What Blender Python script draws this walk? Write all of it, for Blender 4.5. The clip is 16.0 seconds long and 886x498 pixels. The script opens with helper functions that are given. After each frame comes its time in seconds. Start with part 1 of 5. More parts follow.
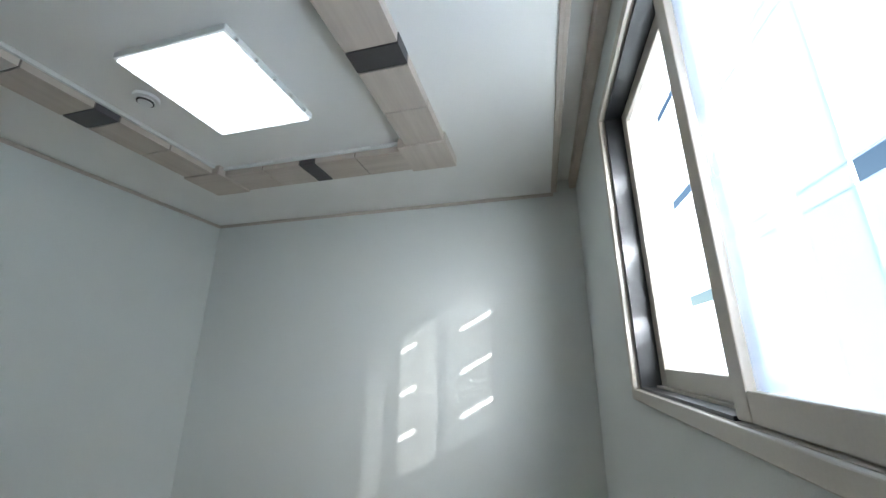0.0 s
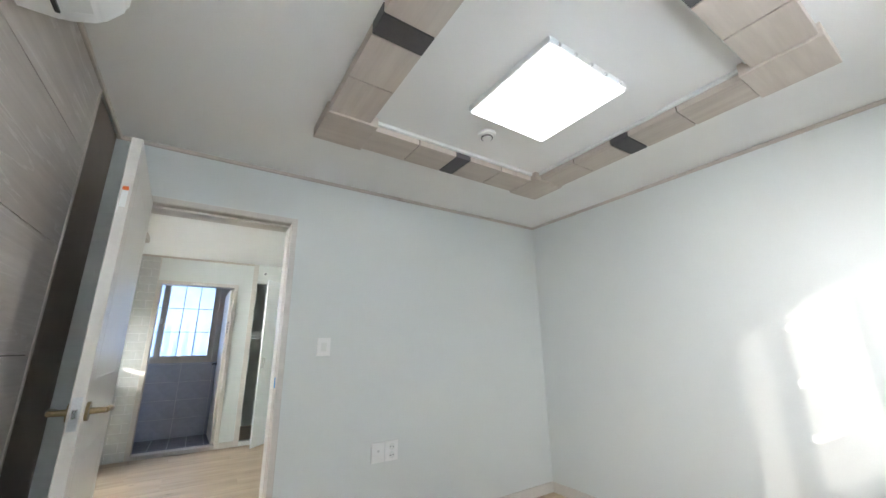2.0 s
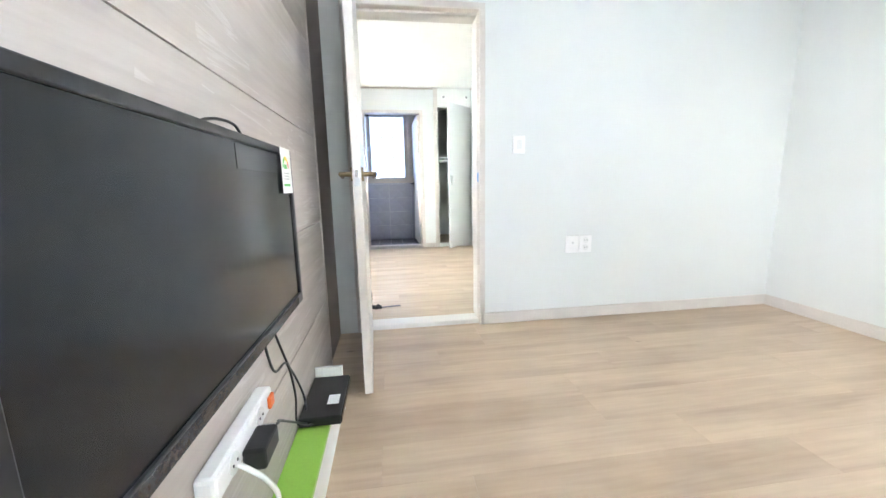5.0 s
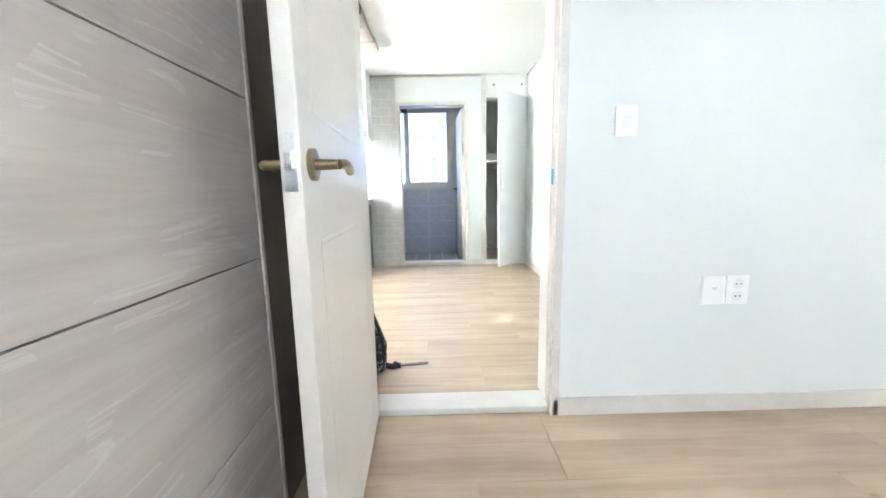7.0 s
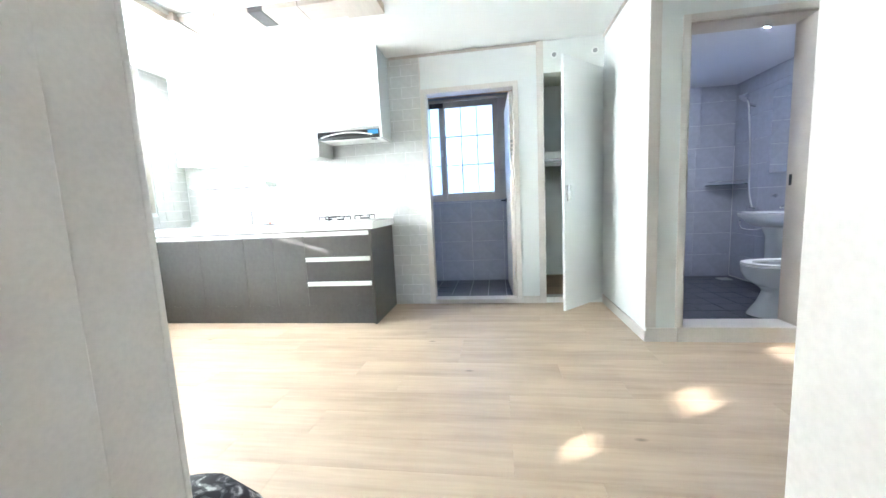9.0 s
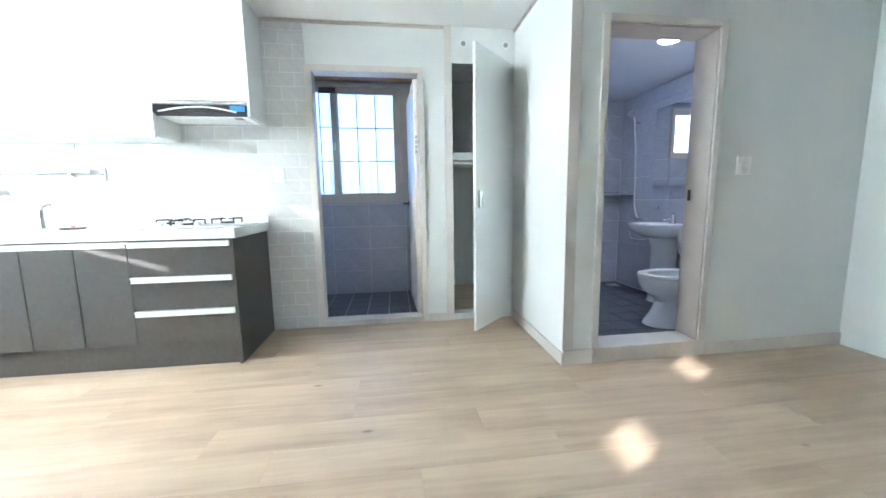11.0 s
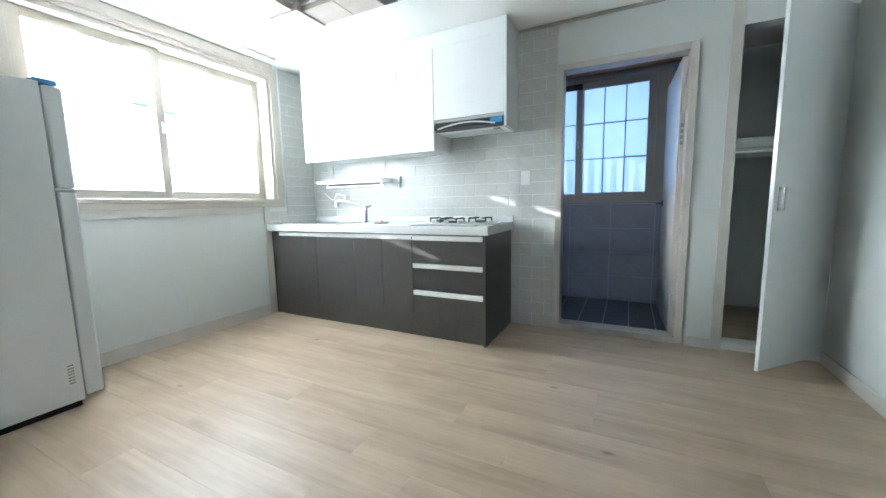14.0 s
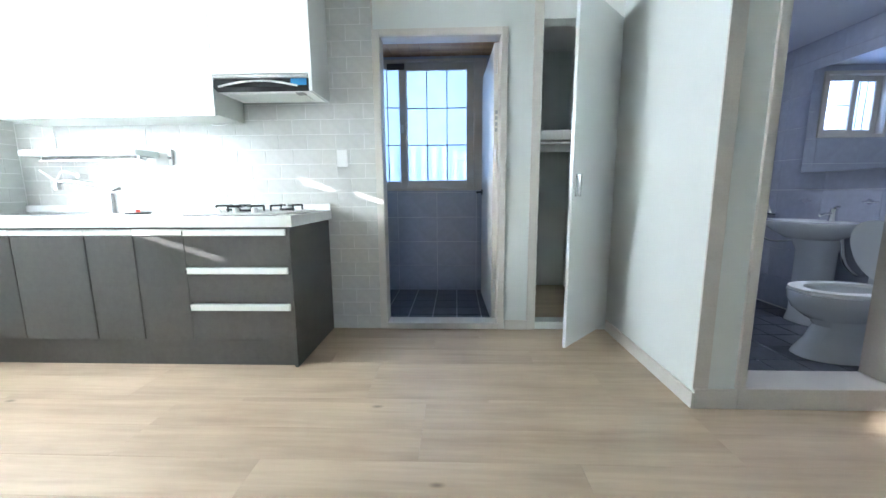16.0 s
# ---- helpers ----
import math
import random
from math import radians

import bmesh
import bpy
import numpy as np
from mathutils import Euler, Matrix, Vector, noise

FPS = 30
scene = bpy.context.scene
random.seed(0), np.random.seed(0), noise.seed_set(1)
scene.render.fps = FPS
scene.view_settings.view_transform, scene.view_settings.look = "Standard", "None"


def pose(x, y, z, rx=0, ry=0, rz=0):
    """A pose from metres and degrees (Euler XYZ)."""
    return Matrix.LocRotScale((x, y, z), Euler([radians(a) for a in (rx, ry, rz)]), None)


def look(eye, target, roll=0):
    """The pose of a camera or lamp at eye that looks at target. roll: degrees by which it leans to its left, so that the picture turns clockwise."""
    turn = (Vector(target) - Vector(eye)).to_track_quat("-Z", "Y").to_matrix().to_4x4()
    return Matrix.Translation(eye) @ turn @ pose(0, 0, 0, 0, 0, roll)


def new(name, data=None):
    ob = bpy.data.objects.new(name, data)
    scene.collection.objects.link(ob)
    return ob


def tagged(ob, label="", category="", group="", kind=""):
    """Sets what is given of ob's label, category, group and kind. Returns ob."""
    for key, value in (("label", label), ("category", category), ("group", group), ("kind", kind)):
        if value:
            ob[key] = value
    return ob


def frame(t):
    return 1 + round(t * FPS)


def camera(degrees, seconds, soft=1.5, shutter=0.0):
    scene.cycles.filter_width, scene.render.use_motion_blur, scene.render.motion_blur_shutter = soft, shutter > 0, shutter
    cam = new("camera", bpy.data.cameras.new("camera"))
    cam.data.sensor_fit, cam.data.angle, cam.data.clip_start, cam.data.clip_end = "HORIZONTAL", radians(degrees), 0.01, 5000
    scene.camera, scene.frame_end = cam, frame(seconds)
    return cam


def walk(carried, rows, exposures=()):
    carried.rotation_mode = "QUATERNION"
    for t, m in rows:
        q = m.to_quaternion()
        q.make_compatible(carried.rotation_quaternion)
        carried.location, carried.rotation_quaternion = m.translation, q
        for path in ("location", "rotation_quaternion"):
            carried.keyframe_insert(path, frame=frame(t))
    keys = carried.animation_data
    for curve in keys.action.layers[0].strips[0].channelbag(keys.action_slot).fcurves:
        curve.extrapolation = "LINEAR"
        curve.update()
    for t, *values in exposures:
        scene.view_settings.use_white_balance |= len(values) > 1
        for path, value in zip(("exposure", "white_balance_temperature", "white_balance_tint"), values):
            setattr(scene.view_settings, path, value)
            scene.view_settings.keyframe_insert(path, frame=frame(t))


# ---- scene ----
cam = camera(100.9, 16.0)
METRES, EYE, TILT, LEAN, TURN = 3.6, 1.20, 0.0, 0.0, 13.5
PATH = [
    (0, (0.747, 0.829, 1.243), (0.257, 2.686, 1.802), 0.3),
    (0.5, (0.713, 0.828, 1.247), (0.038, 2.615, 1.84), -0.4),
    (1, (0.639, 0.781, 1.227), (-0.389, 2.399, 1.799), -1.0),
    (1.5, (0.557, 0.715, 1.221), (-0.804, 2.075, 1.767), -0.5),
    (2, (0.49, 0.625, 1.193), (-1.128, 1.679, 1.711), -0.8),
    (2.5, (0.439, 0.528, 1.172), (-1.357, 1.258, 1.663), -1.1),
    (3, (0.418, 0.477, 1.129), (-1.485, 0.997, 1.459), -1.0),
    (3.5, (0.435, 0.47, 1.052), (-1.504, 0.948, 1.158), -0.9),
    (4, (0.465, 0.454, 0.975), (-1.476, 0.913, 0.835), -0.8),
    (4.2, (0.477, 0.451, 0.945), (-1.462, 0.895, 0.731), -1.0),
    (6.3, (-0.1, 0.508, 0.956), (-2.075, 0.531, 0.639), -0.6),
    (6.5, (-0.211, 0.522, 0.949), (-2.189, 0.523, 0.654), -0.6),
    (7, (-0.535, 0.576, 0.949), (-2.511, 0.605, 0.644), -1.1),
    (7.5, (-0.857, 0.645, 0.954), (-2.835, 0.531, 0.679), -0.9),
    (8, (-1.168, 0.686, 0.979), (-3.137, 0.457, 0.718), 0.2),
    (8.5, (-1.474, 0.727, 0.978), (-3.444, 0.491, 0.722), -1.0),
    (9, (-1.763, 0.763, 0.985), (-3.727, 0.469, 0.744), -2.8),
    (9.5, (-1.987, 0.752, 0.991), (-3.948, 0.509, 0.682), -1.7),
    (9.7, (-2.075, 0.734, 0.986), (-4.044, 0.56, 0.682), -1.4),
    (11.8, (-2.281, 0.721, 1.042), (-4.232, 1.07, 0.773), -0.9),
    (12, (-2.283, 0.686, 1.041), (-4.261, 0.832, 0.785), -1.0),
    (12.5, (-2.276, 0.631, 1.048), (-4.196, 0.118, 0.825), -1.3),
    (13, (-2.256, 0.637, 1.023), (-3.925, -0.438, 0.784), -0.4),
    (13.5, (-2.241, 0.639, 1.05), (-3.775, -0.621, 0.808), -1.3),
    (14, (-2.273, 0.613, 1.045), (-4.043, -0.284, 0.796), -1.2),
    (14.5, (-2.302, 0.569, 1.036), (-4.26, 0.263, 0.766), -1.6),
    (15, (-2.327, 0.574, 1.022), (-4.308, 0.684, 0.768), 0.6),
    (15.5, (-2.395, 0.592, 1.008), (-4.371, 0.629, 0.701), 0.4),
    (16, (-2.706, 0.643, 0.99), (-4.682, 0.572, 0.69), -0.4),
]
EXPOSURES = [(0.0, 1.1, 6000, 7), (1.5, 1.65, 6300, 11), (2.5, 2.05, 6500, 12), (3.0, 2.2, 6500, 13), (3.5, 2.65, 6400, 12), (4.2, 2.95, 6350, 13), (6.5, 3.02, 6200, 12),
             (8.0, 2.88, 6100, 11), (9.5, 2.5, 5950, 10), (12.0, 2.1, 5750, 8), (13.5, 1.35, 5750, 7), (14.5, 1.25, 5800, 7), (15.5, 1.65, 5800, 8), (16.0, 1.85, 5800, 8)]
walk(cam, [(t, look(eye, target, roll)) for t, eye, target, roll in PATH], EXPOSURES)

# ---- light ----
SUN_WAY = Vector((-0.57, 1.0, -0.32)).normalized()
world = bpy.data.worlds.new("world")
scene.world = world
world.use_nodes = True
wn, wl = world.node_tree.nodes, world.node_tree.links
sky = wn.new("ShaderNodeTexSky")
sky.sky_type, sky.sun_disc = "NISHITA", False
sky.sun_elevation = math.asin(-SUN_WAY.z)
sky.sun_rotation = math.atan2(-SUN_WAY.x, -SUN_WAY.y)
wn["Background"].inputs["Strength"].default_value = 0.08
wl.new(sky.outputs[0], wn["Background"].inputs["Color"])

sun = new("sun", bpy.data.lights.new("sun", "SUN"))
sun.data.energy, sun.data.angle, sun.data.color = 5.0, radians(0.6), (1.0, 0.94, 0.86)
sun.matrix_world = look((0, 0, 5), Vector((0, 0, 5)) + SUN_WAY)


def sky_lamp(name, eye, target, width, height, watts, colour):
    ob = new(name, bpy.data.lights.new(name, "AREA"))
    ob.data.shape, ob.data.size, ob.data.size_y = "RECTANGLE", width, height
    ob.data.energy, ob.data.color = watts, colour
    ob.matrix_world = look(eye, target)
    return ob


bright = sky_lamp("window_light_bedroom", (1.75, 0.35, 2.05), Vector((1.75, 0.35, 2.05)) + Vector((-0.38, 1.0, -0.32)), 1.3, 1.1, 132, (0.97, 0.98, 1.0))
bright.data.spread = radians(90)
sky_lamp("window_light_bedroom_sky", (1.55, 1.4, 1.7), (0, 1.4, 1.6), 2.2, 1.3, 4, (0.96, 0.98, 1.0))
sky_lamp("window_light_kitchen", (-3.95, -3.05, 1.75), (-3.95, 0, 1.6), 1.9, 1.4, 98, (0.97, 0.99, 1.0))
sky_lamp("window_light_utility", (-7.0, 0.3, 1.7), (-5, 0.3, 1.5), 1.4, 1.3, 4, (0.66, 0.82, 1.0))
sky_lamp("window_light_bath", (-7.0, 2.35, 1.85), (-5, 2.35, 1.4), 0.7, 0.7, 10, (0.70, 0.78, 1.0))


# ---- materials ----
def material(name):
    m = bpy.data.materials.new(name)
    m.use_nodes = True
    return m, m.node_tree.nodes, m.node_tree.links, m.node_tree.nodes["Principled BSDF"]


def plain(name, colour, rough=0.5, metal=0.0, vary=0.05, scale=6.0, bump=0.0, bump_scale=200.0, spec=0.5, coat=0.0):
    """A surface with blotches at one scale, grain at another and fine relief."""
    m, n, l, p = material(name)
    geo = n.new("ShaderNodeTexCoord")
    big, fine = n.new("ShaderNodeTexNoise"), n.new("ShaderNodeTexNoise")
    big.inputs["Scale"].default_value, fine.inputs["Scale"].default_value = scale, bump_scale
    big.inputs["Detail"].default_value = 6
    l.new(geo.outputs["Object"], big.inputs["Vector"])
    l.new(geo.outputs["Object"], fine.inputs["Vector"])
    add = n.new("ShaderNodeMath")
    add.operation = "ADD"
    l.new(big.outputs[0], add.inputs[0])
    l.new(fine.outputs[0], add.inputs[1])
    ramp = n.new("ShaderNodeMapRange")
    ramp.inputs[1].default_value, ramp.inputs[2].default_value = 0.7, 1.3
    ramp.inputs[3].default_value, ramp.inputs[4].default_value = 1 - vary, 1 + vary
    l.new(add.outputs[0], ramp.inputs[0])
    mix = n.new("ShaderNodeVectorMath")
    mix.operation = "SCALE"
    mix.inputs[0].default_value = colour
    l.new(ramp.outputs[0], mix.inputs["Scale"])
    l.new(mix.outputs[0], p.inputs["Base Color"])
    p.inputs["Roughness"].default_value, p.inputs["Metallic"].default_value = rough, metal
    p.inputs["Specular IOR Level"].default_value = spec
    p.inputs["Coat Weight"].default_value = coat
    if bump:
        b = n.new("ShaderNodeBump")
        b.inputs["Strength"].default_value, b.inputs["Distance"].default_value = bump, 0.002
        l.new(fine.outputs[0], b.inputs["Height"])
        l.new(b.outputs[0], p.inputs["Normal"])
    return m


def wood(name, light, dark, axis, rough=0.4, grain=18.0, tint=0.1, bump=0.15, knots=True, object_random=True, limed=False):
    """Wood with its grain along one axis, each board offset and tinted by its own random number."""
    m, n, l, p = material(name)
    geo, info = n.new("ShaderNodeTexCoord"), n.new("ShaderNodeObjectInfo")
    shift = n.new("ShaderNodeVectorMath")
    shift.operation = "ADD"
    rnd = n.new("ShaderNodeMath")
    rnd.operation, rnd.inputs[1].default_value = "MULTIPLY", 37.0 if object_random else 0.0
    l.new(info.outputs["Random"], rnd.inputs[0])
    comb = n.new("ShaderNodeCombineXYZ")
    for i in range(3):
        l.new(rnd.outputs[0], comb.inputs[i])
    l.new(geo.outputs["Object"], shift.inputs[0])
    l.new(comb.outputs[0], shift.inputs[1])
    squash = n.new("ShaderNodeMapping")
    squash.inputs["Scale"].default_value = [0.07 if i == axis else 1.0 for i in range(3)]
    l.new(shift.outputs[0], squash.inputs["Vector"])
    g1, g2, g3 = (n.new("ShaderNodeTexNoise") for _ in range(3))
    for g, s, d, dist in ((g1, grain, 8, 0.6), (g2, grain * 6, 4, 0.2), (g3, 2.6, 3, 0.0)):
        g.inputs["Scale"].default_value, g.inputs["Detail"].default_value, g.inputs["Distortion"].default_value = s, d, dist
    l.new(squash.outputs[0], g1.inputs["Vector"])
    l.new(squash.outputs[0], g2.inputs["Vector"])
    l.new(shift.outputs[0], g3.inputs["Vector"])
    mixa = n.new("ShaderNodeMix")
    mixa.inputs[0].default_value = 0.3
    l.new(g1.outputs[0], mixa.inputs[2])
    l.new(g2.outputs[0], mixa.inputs[3])
    mixb = n.new("ShaderNodeMix")
    mixb.inputs[0].default_value = 0.3
    l.new(mixa.outputs[0], mixb.inputs[2])
    l.new(g3.outputs[0], mixb.inputs[3])
    ramp = n.new("ShaderNodeValToRGB")
    ramp.color_ramp.elements[0].position, ramp.color_ramp.elements[1].position = 0.36, 0.62
    ramp.color_ramp.elements[0].color, ramp.color_ramp.elements[1].color = (*dark, 1), (*light, 1)
    l.new(mixb.outputs[0], ramp.inputs[0])
    tone = n.new("ShaderNodeMapRange")
    tone.inputs[3].default_value, tone.inputs[4].default_value = 1 - tint, 1 + tint
    l.new(info.outputs["Random"], tone.inputs[0])
    scale = n.new("ShaderNodeVectorMath")
    scale.operation = "SCALE"
    l.new(ramp.outputs[0], scale.inputs[0])
    l.new(tone.outputs[0], scale.inputs["Scale"])
    out = scale.outputs[0]
    if knots:
        cell = n.new("ShaderNodeTexVoronoi")
        cell.inputs["Scale"].default_value = 3.2
        sq = n.new("ShaderNodeMapping")
        sq.inputs["Scale"].default_value = [0.45 if i == axis else 1.0 for i in range(3)]
        l.new(shift.outputs[0], sq.inputs["Vector"])
        l.new(sq.outputs[0], cell.inputs["Vector"])
        kn = n.new("ShaderNodeMapRange")
        kn.inputs[1].default_value, kn.inputs[2].default_value = 0.015, 0.05
        kn.inputs[3].default_value, kn.inputs[4].default_value = 0.5, 1.0
        l.new(cell.outputs["Distance"], kn.inputs[0])
        ks = n.new("ShaderNodeVectorMath")
        ks.operation = "SCALE"
        l.new(out, ks.inputs[0])
        l.new(kn.outputs[0], ks.inputs["Scale"])
        out = ks.outputs[0]
    if limed:
        wisp, fade, thin = n.new("ShaderNodeTexNoise"), n.new("ShaderNodeTexNoise"), n.new("ShaderNodeMapRange")
        stretch = n.new("ShaderNodeMapping")
        stretch.inputs["Scale"].default_value = [0.06 if i == axis else 1.0 for i in range(3)]
        l.new(shift.outputs[0], stretch.inputs["Vector"])
        l.new(stretch.outputs[0], wisp.inputs["Vector"])
        l.new(shift.outputs[0], fade.inputs["Vector"])
        wisp.inputs["Scale"].default_value, wisp.inputs["Detail"].default_value, wisp.inputs["Distortion"].default_value = 9.0, 4.0, 2.2
        fade.inputs["Scale"].default_value = 3.5
        off, size, gate, lay = (n.new("ShaderNodeMath") for _ in range(4))
        off.operation, off.inputs[1].default_value = "SUBTRACT", 0.5
        size.operation = "ABSOLUTE"
        l.new(wisp.outputs[0], off.inputs[0])
        l.new(off.outputs[0], size.inputs[0])
        thin.inputs[1].default_value, thin.inputs[2].default_value, thin.inputs[3].default_value, thin.inputs[4].default_value = 0.003, 0.022, 0.34, 0.0
        l.new(size.outputs[0], thin.inputs[0])
        gate.operation, gate.inputs[1].default_value = "GREATER_THAN", 0.52
        l.new(fade.outputs[0], gate.inputs[0])
        lay.operation = "MULTIPLY"
        l.new(thin.outputs[0], lay.inputs[0])
        l.new(gate.outputs[0], lay.inputs[1])
        chalk = n.new("ShaderNodeMix")
        chalk.data_type = "RGBA"
        chalk.inputs["B"].default_value = (0.74, 0.71, 0.67, 1)
        l.new(lay.outputs[0], chalk.inputs["Factor"])
        l.new(out, chalk.inputs["A"])
        out = chalk.outputs["Result"]
    l.new(out, p.inputs["Base Color"])
    p.inputs["Roughness"].default_value = rough
    b = n.new("ShaderNodeBump")
    b.inputs["Strength"].default_value, b.inputs["Distance"].default_value = bump, 0.002
    l.new(mixa.outputs[0], b.inputs["Height"])
    l.new(b.outputs[0], p.inputs["Normal"])
    return m


def frosted(name, clear, colour=(0.93, 0.96, 0.97), streak=0.0):
    """Filmed window glass: it scatters most daylight and lets a share straight through."""
    m, n, l, p = material(name)
    n.remove(p)
    tr, thin, mix = n.new("ShaderNodeBsdfTranslucent"), n.new("ShaderNodeBsdfTransparent"), n.new("ShaderNodeMixShader")
    gloss, mix2 = n.new("ShaderNodeBsdfGlossy"), n.new("ShaderNodeMixShader")
    tr.inputs["Color"].default_value = (*colour, 1)
    gloss.inputs["Roughness"].default_value = 0.15
    mix.inputs[0].default_value, mix2.inputs[0].default_value = clear, 0.05
    co, no = n.new("ShaderNodeTexCoord"), n.new("ShaderNodeTexNoise")
    no.inputs["Scale"].default_value = 3.0
    l.new(co.outputs["Object"], no.inputs["Vector"])
    mr = n.new("ShaderNodeMapRange")
    mr.inputs[3].default_value, mr.inputs[4].default_value = clear * 0.7, clear * 1.3
    l.new(no.outputs[0], mr.inputs[0])
    l.new(mr.outputs[0], mix.inputs[0])
    l.new(tr.outputs[0], mix.inputs[1])
    l.new(thin.outputs[0], mix.inputs[2])
    l.new(mix.outputs[0], mix2.inputs[1])
    l.new(gloss.outputs[0], mix2.inputs[2])
    l.new(mix2.outputs[0], n["Material Output"].inputs[0])
    return m


def glowing(name, colour, strength):
    m, n, l, p = material(name)
    p.inputs["Base Color"].default_value = (0.9, 0.9, 0.9, 1)
    p.inputs["Emission Color"].default_value, p.inputs["Emission Strength"].default_value = (*colour, 1), strength
    return m


def camouflage(name):
    m, n, l, p = material(name)
    co, v = n.new("ShaderNodeTexCoord"), n.new("ShaderNodeTexNoise")
    v.inputs["Scale"].default_value, v.inputs["Detail"].default_value, v.inputs["Distortion"].default_value = 22, 3, 1.5
    ramp = n.new("ShaderNodeValToRGB")
    ramp.color_ramp.interpolation = "CONSTANT"
    e = ramp.color_ramp.elements
    e[0].color, e[1].position, e[1].color = (0.012, 0.012, 0.014, 1), 0.48, (0.05, 0.05, 0.055, 1)
    for pos, c in ((0.56, (0.16, 0.16, 0.16)), (0.63, (0.42, 0.42, 0.41))):
        k = e.new(pos)
        k.color = (*c, 1)
    l.new(co.outputs["Object"], v.inputs["Vector"])
    l.new(v.outputs[0], ramp.inputs[0])
    l.new(ramp.outputs[0], p.inputs["Base Color"])
    p.inputs["Roughness"].default_value = 0.75
    return m


WALLPAPER = plain("wallpaper", (0.69, 0.712, 0.688), 0.75, vary=0.02, scale=1.3, bump=0.25, bump_scale=260)
CEILING = plain("ceiling_paper", (0.85, 0.845, 0.82), 0.8, vary=0.02, scale=1.0, bump=0.2, bump_scale=220)
BEIGE = plain("beige_foil", (0.53, 0.47, 0.41), 0.45, vary=0.05, scale=9, bump=0.1, bump_scale=90)
SASH = plain("sash_beige", (0.55, 0.50, 0.43), 0.35, vary=0.03, scale=5)
TRIM = plain("pale_trim", (0.63, 0.59, 0.54), 0.45, vary=0.05, scale=8, bump=0.1, bump_scale=120)
MOULD = wood("pale_beam_wood", (0.60, 0.53, 0.46), (0.49, 0.42, 0.36), 1, 0.5, 14, 0.03, 0.05, False)
MOULD_X = wood("pale_beam_wood_across", (0.60, 0.53, 0.46), (0.49, 0.42, 0.36), 0, 0.5, 14, 0.03, 0.05, False)
DARKBAND = plain("dark_band", (0.075, 0.07, 0.07), 0.5, vary=0.1, scale=20)
GROOVE = plain("groove_shadow_gap", (0.17, 0.145, 0.125), 0.8)
FLOOR = wood("oak_laminate", (0.55, 0.425, 0.300), (0.375, 0.277, 0.188), 1, 0.42, 9, 0.02, 0.05)
FLOOR_GAP = plain("floor_joint", (0.36, 0.265, 0.185), 0.7)
PANEL = wood("bleached_panel_board", (0.57, 0.515, 0.465), (0.44, 0.39, 0.345), 0, 0.5, 16, 0.03, 0.35, False, limed=True)
PINE = wood("pine_plank", (0.62, 0.36, 0.16), (0.30, 0.13, 0.05), 1, 0.5, 12, 0.25, 0.15)
DOORSKIN = plain("door_foil", (0.66, 0.62, 0.56), 0.3, vary=0.03, scale=3, bump=0.05, bump_scale=60)
WHITE_LACQ = plain("white_high_gloss", (0.85, 0.87, 0.86), 0.12, vary=0.01, scale=2, coat=0.4)
WHITE = plain("white_plastic", (0.82, 0.82, 0.80), 0.35, vary=0.02)
WHITE_MATT = plain("white_board", (0.74, 0.75, 0.72), 0.5, vary=0.03)
STONE = plain("white_counter", (0.78, 0.79, 0.78), 0.2, vary=0.04, scale=30)
CHARCOAL = plain("charcoal_foil", (0.080, 0.076, 0.071), 0.38, vary=0.12, scale=30, bump=0.06, bump_scale=300)
TILE_WHITE = plain("grey_white_glazed_tile", (0.60, 0.60, 0.57), 0.12, vary=0.04, scale=4, bump=0.05, bump_scale=25)
GROUT = plain("pale_grout", (0.78, 0.78, 0.76), 0.85, vary=0.05)
TILE_BATH = plain("blue_grey_wall_tile", (0.42, 0.43, 0.50), 0.18, vary=0.06, scale=5, bump=0.03, bump_scale=20)
TILE_FLOOR = plain("slate_floor_tile", (0.085, 0.09, 0.11), 0.35, vary=0.22, scale=12, bump=0.2, bump_scale=70)
GROUT_FLOOR = plain("floor_grout", (0.50, 0.51, 0.54), 0.85, vary=0.1)
CERAMIC = plain("white_ceramic", (0.82, 0.83, 0.84), 0.08, vary=0.01, scale=3, coat=0.3)
CHROME = plain("chrome", (0.80, 0.80, 0.80), 0.12, 1.0, 0.03)
STEEL = plain("brushed_steel", (0.62, 0.62, 0.61), 0.3, 1.0, 0.08, 40)
BRASS = plain("aged_brass", (0.30, 0.23, 0.13), 0.3, 1.0, 0.2, 60)
BLACK = plain("black_plastic", (0.02, 0.02, 0.021), 0.35, vary=0.15, scale=30)
SCREEN = plain("dark_screen", (0.012, 0.013, 0.015), 0.14, vary=0.05, scale=2, spec=0.35)
FILM = plain("clear_film_edge", (0.05, 0.052, 0.055), 0.12, vary=0.6, scale=18)
BLUEFILM = plain("blue_film", (0.10, 0.35, 0.72), 0.25)
LIME = plain("lime_paint", (0.29, 0.52, 0.08), 0.4, vary=0.05)
ORANGE = plain("orange_plastic", (0.85, 0.18, 0.03), 0.4)
GREEN = plain("green_print", (0.10, 0.50, 0.10), 0.6)
YELLOW = plain("yellow_print", (0.85, 0.62, 0.08), 0.6)
RED = plain("red_print", (0.75, 0.10, 0.06), 0.6)
PRINT = plain("grey_print", (0.35, 0.35, 0.35), 0.6)
PAPER = plain("paper", (0.82, 0.83, 0.80), 0.6)
FRIDGE = plain("fridge_paint", (0.80, 0.82, 0.83), 0.3, vary=0.015, scale=2, bump=0.12, bump_scale=320)
CAMO = camouflage("grey_camouflage_cloth")
